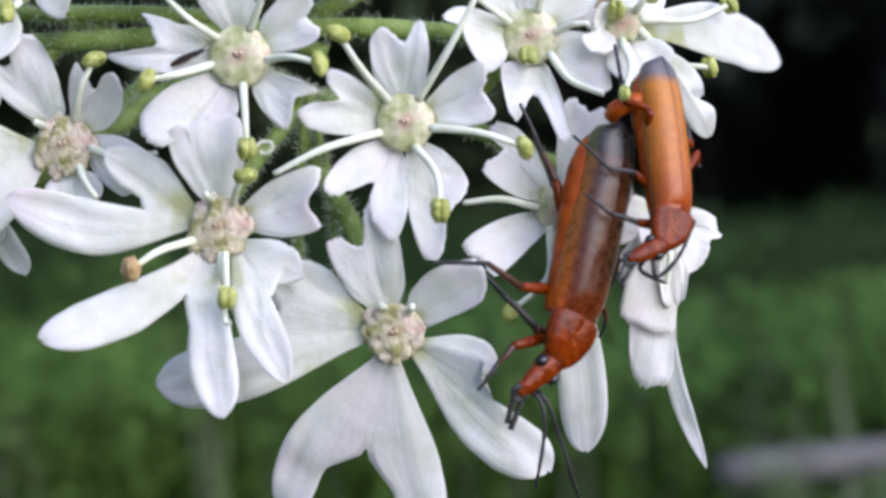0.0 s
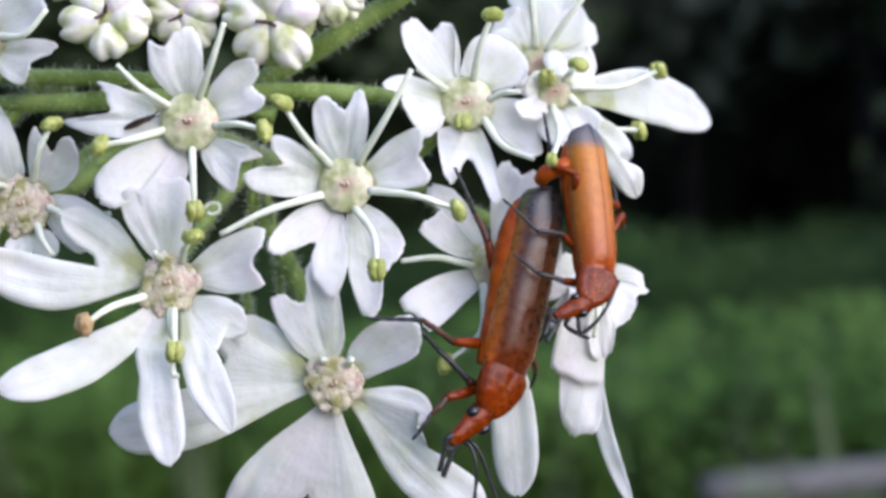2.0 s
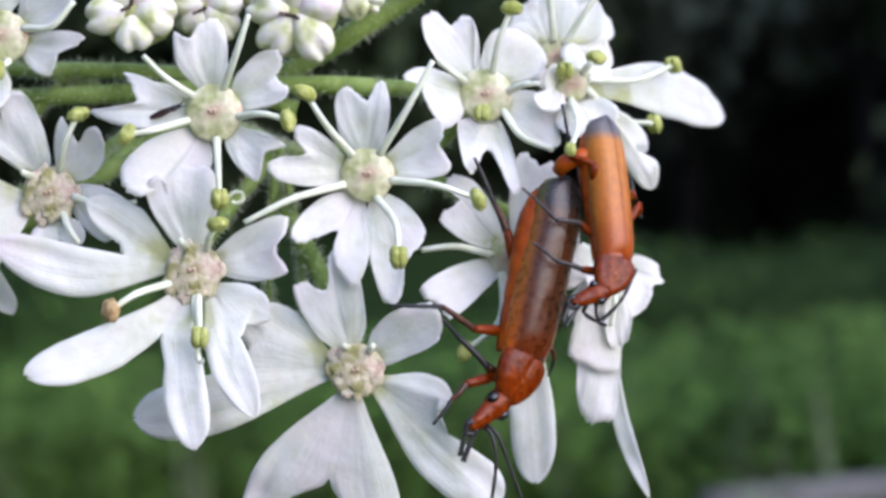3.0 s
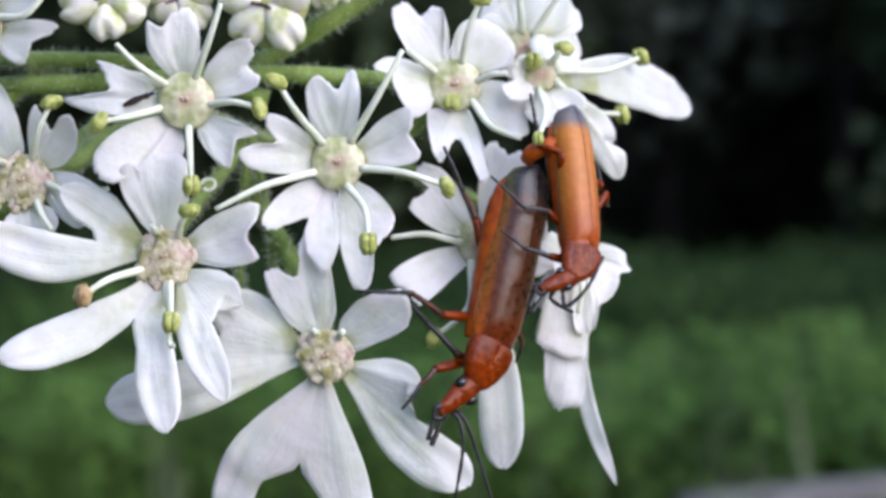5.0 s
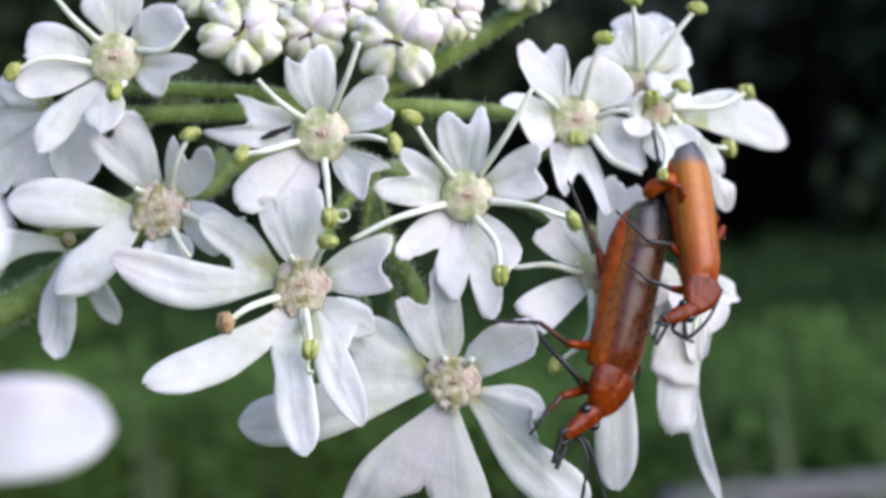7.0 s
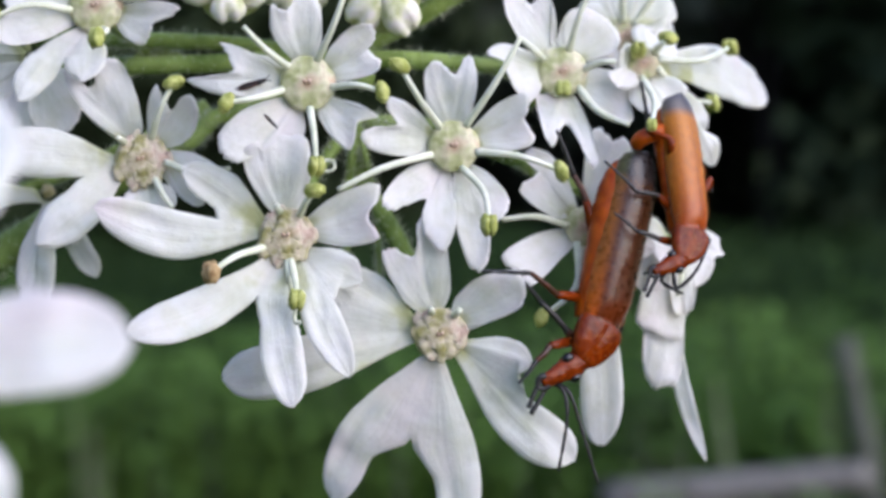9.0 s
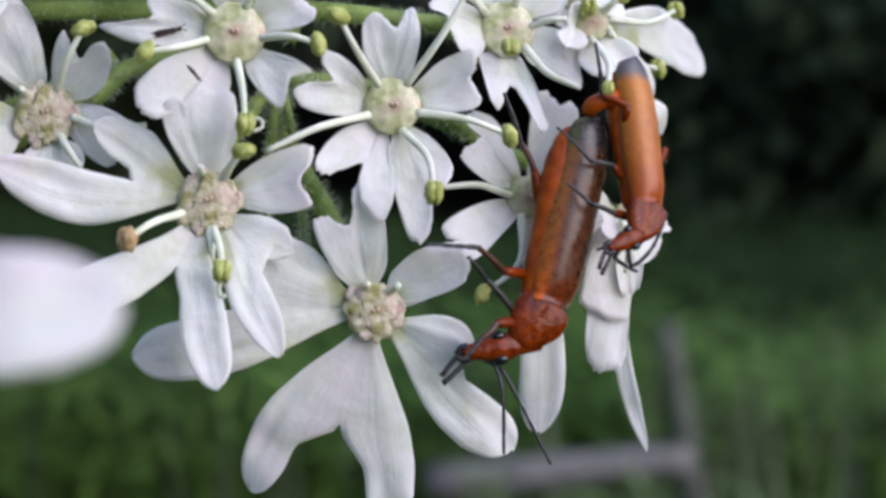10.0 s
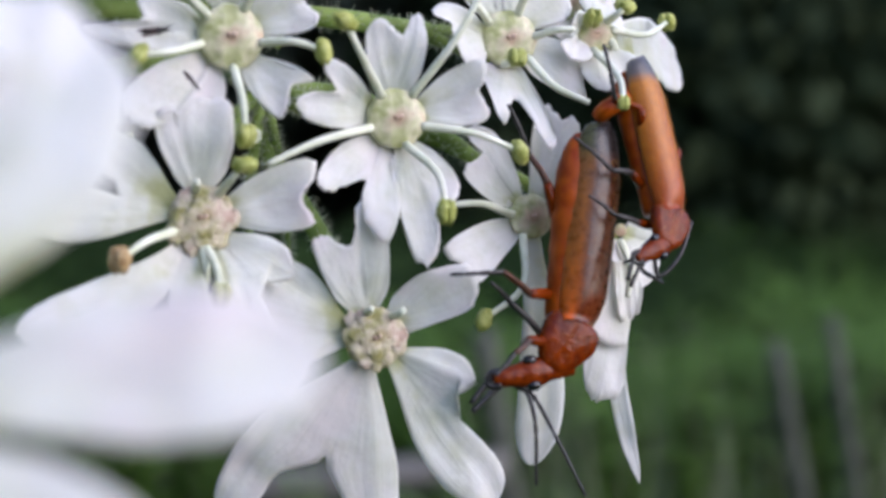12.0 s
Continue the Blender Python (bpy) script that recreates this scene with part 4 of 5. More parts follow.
notched(fl, 1, -0.4, (-0.12, -1.45), (-0.22, -2.00), (-0.91, -2.31), (-1.59, -2.42), (-2.04, -2.77), (-2.57, -2.87), (-3.06, -2.42), (-3.06, -1.79), (-2.47, -1.21), (-1.69, -0.97))
notched(fl, 1, 0.5, (-1.70, -0.32), (-2.59, -0.48), (-3.58, -0.32), (-4.34, 0.12), (-3.58, 0.24), (-2.67, 0.40), (-2.79, 0.93), (-3.18, 1.47), (-2.55, 1.23), (-1.59, 1.03))
curled_thread(fl, [(0.5, 0.15, -2.89), (0.66, 0.15, -2.75), (0.94, 0.15, -2.77), (0.98, 0.15, -3.01), (0.74, 0.15, -3.13), (0.58, 0.15, -3.05)], 0.06)
stamen(fl, 1.00, (-2.22, -1.2, 1.89), 0.04, 0)
stamen(fl, 1.00, (1.4, -1.2, 3.25), -0.03, 0)
stamen(fl, 1.00, (2.67, -1, -0.35), 0.06, 1)
stamen(fl, 1.00, (-2.8, -1.2, -0.8), 0.04, 1)
stamen(fl, 1.00, (0.38, -1.4, -3.02), 0.02, 1)

fl = flower_at((-2.79, 0, 2.89), 0.94, "green", "open white hogweed flower with a pale green disc")
notched(fl, 0.94, -0.2, (-1.04, 1.79), (-1.09, 2.54), (-0.87, 2.98), (-0.56, 3.04), (0.03, 2.62), (0.37, 3.17), (0.63, 3.25), (0.83, 2.48), (0.74, 1.59))
notched(fl, 0.94, -0.3, (1.16, 1.09), (1.95, 1.74), (2.64, 1.93), (2.68, 1.28), (2.56, 0.98), (2.94, 0.39), (2.74, -0.00), (2.04, -0.12), (1.16, -0.20))
notched(fl, 0.94, -0.8, (1.05, -0.90), (1.68, -1.43), (2.03, -1.98), (1.79, -2.53), (1.34, -3.06), (1.28, -3.94), (1.04, -4.47), (0.57, -4.37), (0.22, -3.35), (0.07, -2.18), (0.11, -1.29))
notched(fl, 0.94, -1, (-0.16, -1.30), (-0.09, -2.37), (-0.17, -3.54), (-0.48, -3.88), (-1.03, -3.35), (-1.14, -2.47), (-1.02, -1.94), (-1.69, -2.17), (-2.27, -2.37), (-2.60, -2.13), (-2.47, -1.68), (-1.88, -1.04), (-0.90, -0.57))
notched(fl, 0.94, -0.9, (-0.90, -0.26), (-1.88, -0.37), (-2.86, -0.25), (-3.33, 0.14), (-3.05, 0.57), (-2.08, 0.72), (-2.43, 1.25), (-2.42, 1.70), (-1.97, 1.64), (-1.39, 1.15))
stamen(fl, 0.94, (-1.98, -1.6, 2.75), 0.03, 1)
stamen(fl, 0.94, (2.35, -1, 3.87), -0.02, 0)
stamen(fl, 0.94, (-4.16, -1.2, -1.64), -0.04, 0)
stamen(fl, 0.94, (3.85, -0.6, -0.88), 0.05, 1)
stamen(fl, 0.94, (1.16, -2.2, -2.86), 0.1, 1)

fl = flower_at((-8.79, -0.7, -0.4), 0.98, "brown", "large rim flower with long white outer petals")
notched(fl, 0.98, -0.2, (-1.07, 1.72), (-1.52, 2.70), (-1.44, 3.13), (-1.07, 3.28), (-0.73, 3.16), (-0.38, 3.48), (0.30, 3.61), (0.75, 3.47), (0.87, 2.59), (0.75, 1.62))
notched(fl, 0.98, -0.3, (0.99, 0.83), (1.77, 1.42), (2.56, 1.80), (3.26, 1.90), (3.30, 1.31), (2.91, 0.69), (3.37, -0.01), (2.65, -0.29), (1.58, -0.24))
petal(fl, 0.98, 0.72, ((2.72, -0.6, -1.64), 1.28, -0.03, 0.7, 0.5), ((2.38, -1.8, -4.92), 1.37, 0.03, 0.6, 0.4))
petal(fl, 0.98, 0.42, ((0.40, -2.2, -5.97), 1.51, 0.03, 0.7, 0.2), ((-5.24, -2.2, -3.46), 1.59, -0.08, 0.66, 0.1))
petal(fl, 0.98, 0.46, ((-6.70, -0.4, 0.95), 1.79, -0.1, 0.64, 0.12), ((-3.78, 0.2, 2.48), 1.42, 0.04, 0.62, 0.4))
stamen(fl, 0.98, (-2.49, -1.9, -1.29), -0.05, 2)
stamen(fl, 0.98, (0.47, -1.7, -2.22), 0.03, 1)
curled_thread(fl, [(0.46, -1.7, -2.45), (0.38, -1.7, -2.8), (0.45, -1.75, -3.02), (0.60, -1.8, -2.98)], 0.075)
stamen(fl, 0.98, (0.17, -0.2, -2.13), 0.02, 0)
stamen(fl, 0.98, (1.05, -1.4, 1.59), 0.02, 1)
stamen(fl, 0.98, (-0.29, -1, 1.12), 0, 0)

fl = flower_at((-3.25, 0, -3.93), 0.96, "brown", "large rim flower with broad forked white petals")
notched(fl, 0.96, -0.3, (-1.46, 1.49), (-2.01, 2.48), (-2.09, 2.98), (-1.65, 3.11), (-1.02, 2.82), (-0.86, 3.27), (-0.86, 3.96), (-0.46, 4.38), (-0.03, 4.06), (0.22, 3.07), (0.36, 1.88))
notched(fl, 0.96, -0.8, (0.72, 1.51), (1.21, 2.00), (1.90, 2.25), (2.72, 2.37), (3.03, 1.78), (2.91, 1.07), (2.19, 0.68), (1.30, 0.25))
sagging = [petal(fl, 0.96, 0.8, ((3.37, 0, -1.07), 1.23, -0.03, 0.72, 0.4), ((5.00, 1.6, -4.83), 2.12, 0.03, 0.66, 0.2)),
           petal(fl, 0.96, 0.6, ((0.82, 2, -7.68), 1.72, -0.03, 0.72, 0.2), ((-3.91, 2, -6.22), 1.64, 0.09, 0.7, 0.2))]
petal(fl, 0.96, 0.74, ((-7.89, 0.8, -1.67), 2.01, -0.03, 0.74, 0.1), ((-3.97, 0.4, 1.95), 1.92, 0.02, 0.68, 0.4))
stamen(fl, 0.96, (-0.38, -1, 1.01), 0, 0)
stamen(fl, 0.96, (0.7, -1, 0.97), 0, 0)

fl = flower_at((1.36, 2.2, 5.83), 0.96, "green", "small white flower near the umbel's edge")
notched(fl, 0.96, -0.6, (-1.81, 1.38), (-2.15, 2.03), (-2.21, 2.68), (-1.81, 3.05), (-1.20, 2.54), (-0.83, 2.88), (-0.42, 2.74), (-0.38, 1.82), (-0.43, 1.11), tilt=0.3, turn=0.3)
notched(fl, 0.96, -0.4, (-0.21, 1.13), (0.10, 2.05), (0.51, 2.46), (1.22, 2.46), (1.83, 2.05), (2.24, 1.43), (2.03, 0.82), (1.11, 0.52), tilt=0.3, turn=0.3)
notched(fl, 0.96, -0.4, (0.71, 0.21), (1.62, 0.21), (2.48, -0.10), (2.68, -0.82), (2.64, -1.84), (2.03, -1.79), (1.01, -1.18), tilt=0.3, turn=0.3)
notched(fl, 0.96, -1.1, (0.66, -1.17), (0.96, -2.08), (1.20, -3.29), (0.91, -3.65), (0.45, -2.58), (0.05, -2.03), (-0.46, -2.88), (-0.76, -2.58), (-0.96, -1.67), (-1.02, -0.96), tilt=0.3, turn=0.3)
notched(fl, 0.96, -0.5, (-0.94, -0.92), (-1.45, -1.26), (-1.81, -0.81), (-2.16, -0.24), (-2.30, 0.25), (-2.77, 0.45), (-2.77, 0.78), (-2.26, 0.98), (-1.34, 0.78), tilt=0.3, turn=0.3)
stamen(fl, 0.96, (-0.13, -1.6, -0.75), 0.03, 1)
stamen(fl, 0.96, (2.35, -1.6, -2.08), -0.12, 0)
stamen(fl, 0.96, (-1.69, -1, 1.17), 0.02, 0)
stamen(fl, 0.96, (1.88, -1.2, 0.3), 0.04, 0)
stamen(fl, 0.96, (0.98, -1, 3.01), 0.04, 1)

fl = flower_at((-14.17, 1.1, 2.37), 0.98, "brown", "white hogweed flower with spreading unequal petals")
notched(fl, 0.98, -0.4, (-0.01, 1.45), (-0.30, 2.71), (-0.64, 3.45), (-1.10, 3.62), (-1.48, 3.24), (-1.73, 2.61), (-2.15, 2.82), (-2.74, 3.30), (-2.53, 2.40), (-1.83, 1.56), (-0.89, 0.82))
notched(fl, 0.98, -0.9, (0.34, 1.21), (0.40, 2.25), (0.61, 2.71), (0.86, 2.21), (1.18, 1.83), (1.49, 2.21), (1.91, 2.29), (2.16, 1.83), (2.01, 1.10), (1.59, 0.69))
notched(fl, 0.98, -0.4, (1.11, 0.39), (2.05, 0.22), (3.15, -0.49), (2.89, -0.83), (2.47, -1.50), (2.01, -1.71), (1.42, -1.18), (0.96, -0.34))
petal(fl, 0.98, 0.84, ((1.11, -0.4, -1.81), 1.05, 0.02, 0.7, 0.3), ((-0.26, -0.4, -1.96), 1.05, -0.02, 0.7, 0.3))
petal(fl, 0.98, 0.45, ((-3.70, -0.8, -3.16), 1.67, -0.03, 0.62, 0.4), ((-5.45, -0.8, 0.18), 1.84, 0.04, 0.66, 0.2))
stamen(fl, 0.98, (1.26, -1, 2.75), 0.02, 1)
stamen(fl, 0.98, (3.34, -1.4, -0.35), -0.1, 0)
stamen(fl, 0.98, (1.26, -1, -1.78), 0, 0)
stamen(fl, 0.98, (-0.74, -1, 0.78), 0, 0)

fl = flower_at((2.21, 1.8, 0.03), 0.74, "green", "white flower partly hidden beneath the mating beetles")
notched(fl, 0.74, -0.4, (-0.53, -0.07), (-1.91, -0.32), (-2.93, -0.82), (-3.17, -1.33), (-2.52, -1.73), (-2.12, -2.18), (-1.31, -1.53), (-0.39, -0.72), tilt=0.3, turn=0.2)
notched(fl, 0.74, -0.3, (-0.79, 0.60), (-1.60, 0.60), (-2.47, 1.21), (-2.31, 1.62), (-1.80, 2.02), (-2.21, 2.43), (-2.10, 2.94), (-1.29, 2.73), (-0.68, 1.71), tilt=0.3, turn=0.2)
notched(fl, 0.74, -0.2, (0.10, 1.21), (0.14, 2.22), (0.20, 3.34), (0.55, 3.79), (1.06, 3.34), (1.67, 3.34), (1.87, 2.53), (1.36, 1.30), tilt=0.3, turn=0.2)
petal(fl, 0.74, 0.66, ((0.89, 1.9, -8.41), 1.64, -0.02, 0.74, 0.2))
petal(fl, 0.74, 0.8, ((2.42, 0.2, 0.80), 1.23, 0, 0.7, 0.3), ((2.62, 0.2, -0.84), 1.23, 0, 0.7, 0.3))
stamen(fl, 0.74, (-3.16, -0.8, 0.24), -0.08, 0)
stamen(fl, 0.74, (-1.65, -0.6, -3.38), 0.2, 1)

fl = flower_at((5.95, 3.6, -0.3), 0.22, "green", "white rim flower seen from its side")
notched(fl, 0.42, 0.3, (0.56, 0.41), (1.23, 0.30), (1.78, -0.02), (1.87, -0.44), (2.03, -0.69), (1.57, -0.86), (1.53, -1.20), (1.08, -1.81), (0.34, -2.12), tilt=0.2, turn=0.3)
notched(fl, 0.42, 1.2, (-1.30, -3.01), (-1.30, -4.93), (-1.01, -5.72), (-0.51, -5.79), (0.13, -5.49), (0.28, -4.08), (0.28, -3.01), tilt=0.2, turn=0.3)
petal(fl, 0.42, 0.6, ((1.48, 1.6, -8.80), 0.65, 0.07, 0.66, 0.5))
notched(fl, 0.42, -0.5, (-1.00, 0.20), (-0.84, -0.94), (-0.07, -1.09), (0.56, -0.43), (0.46, 0.41), tilt=0.2, turn=0.3)
notched(fl, 0.42, 0.2, (-0.30, -2.12), (-0.14, -2.96), (0.22, -3.09), (0.58, -2.75), (0.75, -1.91), tilt=0.2, turn=0.3)
notched(fl, 0.42, 0.6, (-1.10, -1.28), (-1.61, -2.89), (-1.49, -3.44), (-0.68, -3.83), (0.12, -3.96), (0.25, -3.24), (0.06, -2.13), tilt=0.2, turn=0.3)
petal(fl, 0.42, 0.8, ((-1.47, 0, 0.31), 1.26, 0, 0.7, 0.3), ((-1.31, -0.4, -2.09), 1.46, 0, 0.7, 0.3))
stamen(fl, 0.42, (-0.11, -1.2, -2.24), 0.05, 0)

fl = flower_at((4.54, 2.8, 6.26), 0.63, "green", "rim flower with a long white petal pointing outward")
petal(fl, 0.63, 0.8, ((6.7, 9.6, -0.5), 2.1, -0.04, 0.56, 0.12), tilt=0.0)
petal(fl, 0.63, 0.8, ((2.92, 2.81, -2.23), 1.33, 0.05), ((3.22, 2.44, -3.75), 1.37, -0.06))
petal(fl, 0.63, 0.8, ((0.02, -0.91, -2.07), 1.43, 0), ((1.34, -0.12, -1.75), 1.57, 0))
petal(fl, 0.63, 0.8, ((-1.23, -1.08, -1.03), 1.23, 0), ((-1.07, -0.61, 0.38), 1.15, 0))
petal(fl, 0.63, 0.8, ((1.4, 1.95, 1.09), 1.39, 0), ((0.21, 1.14, 1.58), 1.17, 0))
stamen(fl, 0.63, (4.17, 4.3, 1.12), -0.06, 1)
stamen(fl, 0.63, (0.83, -0.6, 0.9), 0.02, 1)
stamen(fl, 0.63, (-0.29, -0.6, 0.44), 0, 1)
stamen(fl, 0.63, (3.33, 3.6, -1.2), -0.1, 1)
stamen(fl, 0.63, (-0.30, -4, -2.62), 0.05, 3)

fl = flower_at((4, 4.2, 7.46), 0.58, "green", "cluster-top white flower with crowded upright petals")
petal(fl, 0.58, 0.8, ((-1.4, 0.31, 1.78), 1.95, -0.05), ((-0.33, 0.94, 2.8), 1.95, 0.03))
petal(fl, 0.58, 0.8, ((0.83, 1.32, 2.89), 1.96, 0), ((1.53, 1.57, 2.36), 1.66, 0.1))
petal(fl, 0.58, 0.8, ((2.16, 1.92, 1.56), 1.07, 0.12), ((2.23, 1.26, -0.02), 1.58, -0.06))
petal(fl, 0.58, 0.8, ((-1.59, -1.02, -0.47), 1.76, 0.04), ((-1.96, -0.41, 0.6), 1.85, -0.04))
petal(fl, 0.58, 0.8, ((0.9, -0.19, -1.54), 1.68, 0), ((-0.34, -0.51, -1.37), 1.60, 0))
stamen(fl, 0.58, (2.16, -0.6, 2.85), 0.02, 1)
stamen(fl, 0.58, (-0.36, -0.8, 3.16), 0, 1)

fl = flower_at((-15.85, 1, 7.96), 0.99, "green", "small white flower beside the pink-tinged buds")
petal(fl, 0.99, 0.88, ((-0.70, -0.2, 2.72), 1.39, -0.03, 0.74, 0.3), ((0.56, -0.2, 2.72), 1.31, 0.02, 0.74, 0.3))
notched(fl, 0.99, -0.6, (1.01, 0.87), (1.01, 1.71), (1.68, 2.02), (2.41, 1.88), (2.77, 1.29), (2.52, 0.66), (1.68, 0.28))
notched(fl, 0.99, -0.4, (1.06, 0.10), (1.86, 0.12), (2.95, 0.05), (2.95, -0.37), (2.17, -0.68), (1.96, -1.21), (1.69, -1.46), (1.12, -1.10), (0.77, -0.57))
petal(fl, 0.99, 0.6, ((-0.34, -1, -2.85), 1.50, -0.02, 0.6, 0.5), ((-2.62, -1.2, -3.52), 1.29, 0.04, 0.72, 0.3))
notched(fl, 0.99, -0.5, (-0.96, 0.26), (-1.48, 0.89), (-2.32, 1.31), (-3.05, 1.10), (-3.20, 0.26), (-3.16, -0.37), (-3.62, -1.04), (-3.15, -1.52), (-2.11, -1.36), (-0.85, -0.69))
stamen(fl, 0.99, (-2.01, -1.2, 2.17), 0.02, 0)
stamen(fl, 0.99, (2.89, -1.2, 1.08), -0.2, 0)
stamen(fl, 0.99, (-3.5, -1.2, -0.62), -0.1, 1)
stamen(fl, 0.99, (0.3, -1.8, -1.35), 0.2, 1)

fl = flower_at((-18.48, 3, 6.24), 0.25, "brown", "white flower half hidden behind its neighbours")
notched(fl, 0.58, -0.2, (1.34, -0.45), (1.82, -1.97), (1.56, -2.62), (0.80, -2.99), (0.09, -2.69), (-0.09, -1.64), (0.04, -0.67))
petal(fl, 0.58, 0.8, ((-0.96, 0, 1.64), 1.39, 0, 0.7, 0.3), ((-2.18, 0, 0.99), 1.39, 0, 0.7, 0.3))
petal(fl, 0.58, 0.9, ((-1.04, -0.2, -3.27), 2.00, 0, 0.74, 0.2), ((-2.56, -0.2, -3.05), 2.00, 0, 0.74, 0.2))
petal(fl, 0.58, 0.8, ((-3.91, 0, -1.19), 1.96, 0, 0.7, 0.3), ((-3.70, 0, 0.12), 1.83, 0, 0.7, 0.3))

fl = flower_at((-17.91, 3, 1.26), 0.25, "brown", "white flower with a long drooping petal")
petal(fl, 0.53, 0.8, ((-0.26, -0.6, -4.53), 1.56, 0.05), ((-0.74, -0.4, -3.81), 1.30, -0.03))
petal(fl, 0.53, 0.8, ((0.96, 0, -2), 0.87, 0), ((0.31, 0, -1.43), 1.09, 0))
petal(fl, 0.53, 0.8, ((-4.3, 0, -2.5), 1.6, 0.23, 0.6, 0.3))
petal(fl, 0.53, 0.8, ((1.75, 0.6, -3.25), 0.95, 0, 0.7, 0.2))

fl = flower_at((-16.27, -31, -3.1), 0.97, "green", "out-of-focus white flower close to the lens")
petal(fl, 0.97, 0.7, ((6.06, 0.5, 0.56), 2.05, 0.0, 0.66, 0.1), tilt=0.35)
petal(fl, 0.97, 0.8, ((2.48, 3.5, 5.65), 3.44, 0.05), ((1.1, 3, 5.22), 2.89, 0), tilt=0.55)
petal(fl, 0.97, 0.8, ((4.1, -1.0, -2.65), 1.9, 0.0, 0.6, 0.1), ((2.2, -1.0, -3.3), 1.9, 0, 0.6, 0.1), tilt=0.4)
petal(fl, 0.97, 0.8, ((-3.18, 0, 1.81), 2.23, 0), tilt=0.55)
petal(fl, 0.97, 0.8, ((-1.33, 0, -2.78), 2.23, 0), tilt=0.55)

bud((-11.07, 0.8, 8.84), 1.67, 1)
bud((-8.63, 2, 9.08), 1.39, 2)
bud((-5.35, 1.2, 8.67), 1.79, 3)
bud((-3.21, 2.6, 9.81), 1.22, 4)
bud((-7.36, 2.4, 10.08), 1.13, 5)
bud((-8.93, 3, 9.31), 1.32, 6)
bud((-10.6, 3, 10.46), 1.20, 7)
bud((-12.78, 3.4, 10.87), 1.30, 8)
bud((-7.03, 3, 10.71), 1.27, 9)
bud((-4.93, 3, 11.15), 1.27, 10)
bud((-0.46, 3.4, 11.15), 1.31, 11)
bud((-3.21, 2.2, 9.81), 1.08, 12)
bud((-14.82, 4, 11.83), 1.23, 13)

# ---- beetles on the flowers ----
female, female_shield, female_head, female_neck, female_body = beetle("large brown soldier beetle with black wing tips, head down", 6.63, 0.98, 0.86, ELYTRON, -18, -22)
female_fore = leg(female, (0.43, 0.73, -0.56), (1.85, 1.31, -0.46), (2.21, 1.96, -0.57), (2.61, 2.92, -0.76), 0.16, ORANGE, DUSKY)
leg(female, (0.09, 0.83, -0.82), (0.94, 0.52, -0.66), (2.12, -0.27, -1.2), (2.85, -0.78, -1.55), 0.17, DUSKY, BLACK)
leg(female, (0.35, -0.85, -0.65), (1.94, -0.6, -0.64), (3.29, -1.05, -0.84), (4.77, -0.68, -1.77), 0.16, ORANGE, DUSKY)
leg(female, (0.5, -2.92, -0.73), (1.2, -4.27, -0.94), (1.58, -5.1, -1.49), (2.64, -6.51, -1.84), 0.17, ORANGE, DUSKY)
leg(female, (-0.97, -0.8, -0.41), (-1.61, -0.72, -0.57), (-1.98, -0.33, -0.72), (-2.16, 0.26, -1.05), 0.14, ORANGE, DUSKY)
leg(female, (-0.59, -3.22, -0.35), (-1.51, -2.61, -0.38), (-1.86, -2.04, -0.57), (-2.01, -1.41, -0.92), 0.14, ORANGE, DUSKY)
female_antenna_a = antenna(female_head, (-0.33, 1.27, -0.31), [(-0.72, 1.24, 0.02), (-1.60, 1.75, 0.14), (-3.05, 2.90, -0.12)])
female_antenna_b = antenna(female_head, (-0.44, 1.04, -0.38), [(-0.9, 1.03, -0.01), (-2.2, 1.36, 0.14), (-4.2, 1.92, 0.31)])

male, male_shield, male_head, male_neck, male_body = beetle("smaller orange soldier beetle mounted beside its mate", 5.39, 0.76, 0.66, ELYTRON_PALE, -26, -40)
leg(male, (0.33, -2.17, -0.29), (0.72, -3.35, 0.5), (1.39, -3.73, 0.11), (1.7, -5.54, 0.45), 0.16, ORANGE, ORANGE)
leg(male, (0.4, -0.87, -0.4), (1.19, -1.35, -0.02), (2.17, -1.36, 0.13), (3.21, -2.55, -0.16), 0.13, ORANGE, BLACK)
leg(male, (0.39, 0.27, -0.43), (1.21, 0.25, -0.21), (2.13, 0.02, -0.19), (2.95, -0.67, -0.32), 0.13, ORANGE, BLACK)
leg(male, (0.27, 0.69, -0.52), (1.02, 1.03, -0.38), (1.35, 1.31, -0.39), (1.73, 1.44, -0.71), 0.13, DUSKY, BLACK)
leg(male, (-0.81, -1.62, -0.2), (-1.36, -2.29, -0.31), (-1.44, -1.96, -0.61), (-1.6, -1.91, -0.67), 0.13, ORANGE, ORANGE)
leg(male, (-0.85, -2.71, -0.28), (-1.49, -2.71, -0.91), (-1.58, -3.04, -1.11), (-1.58, -3.74, -1.22), 0.13, ORANGE, ORANGE)
limb(male, "abdomen_tip", [(-0.41, -3.57, -0.99), (-0.03, -4.15, -0.39), (0.78, -3.86, -0.1), (1.43, -3.62, -0.29), (1.47, -3.5, -0.69)], 0.34, 0.28, BELLY)
male_antenna_a = antenna(male_head, (-0.2, 0.37, -0.3), [(-0.84, 0.51, -0.34), (-0.57, -0.32, 0.02), (0.25, -1.36, 0.22)])
male_antenna_b = antenna(male_head, (-0.11, 0.48, -0.46), [(-0.38, 0.77, -0.65), (-0.87, 0.49, -0.56), (-1.1, 0.17, -0.65)])

thrips_out = thrips("tiny black thrips resting on a white petal")
thrips_late = thrips("tiny black thrips crawling out from under a petal", 0.55)


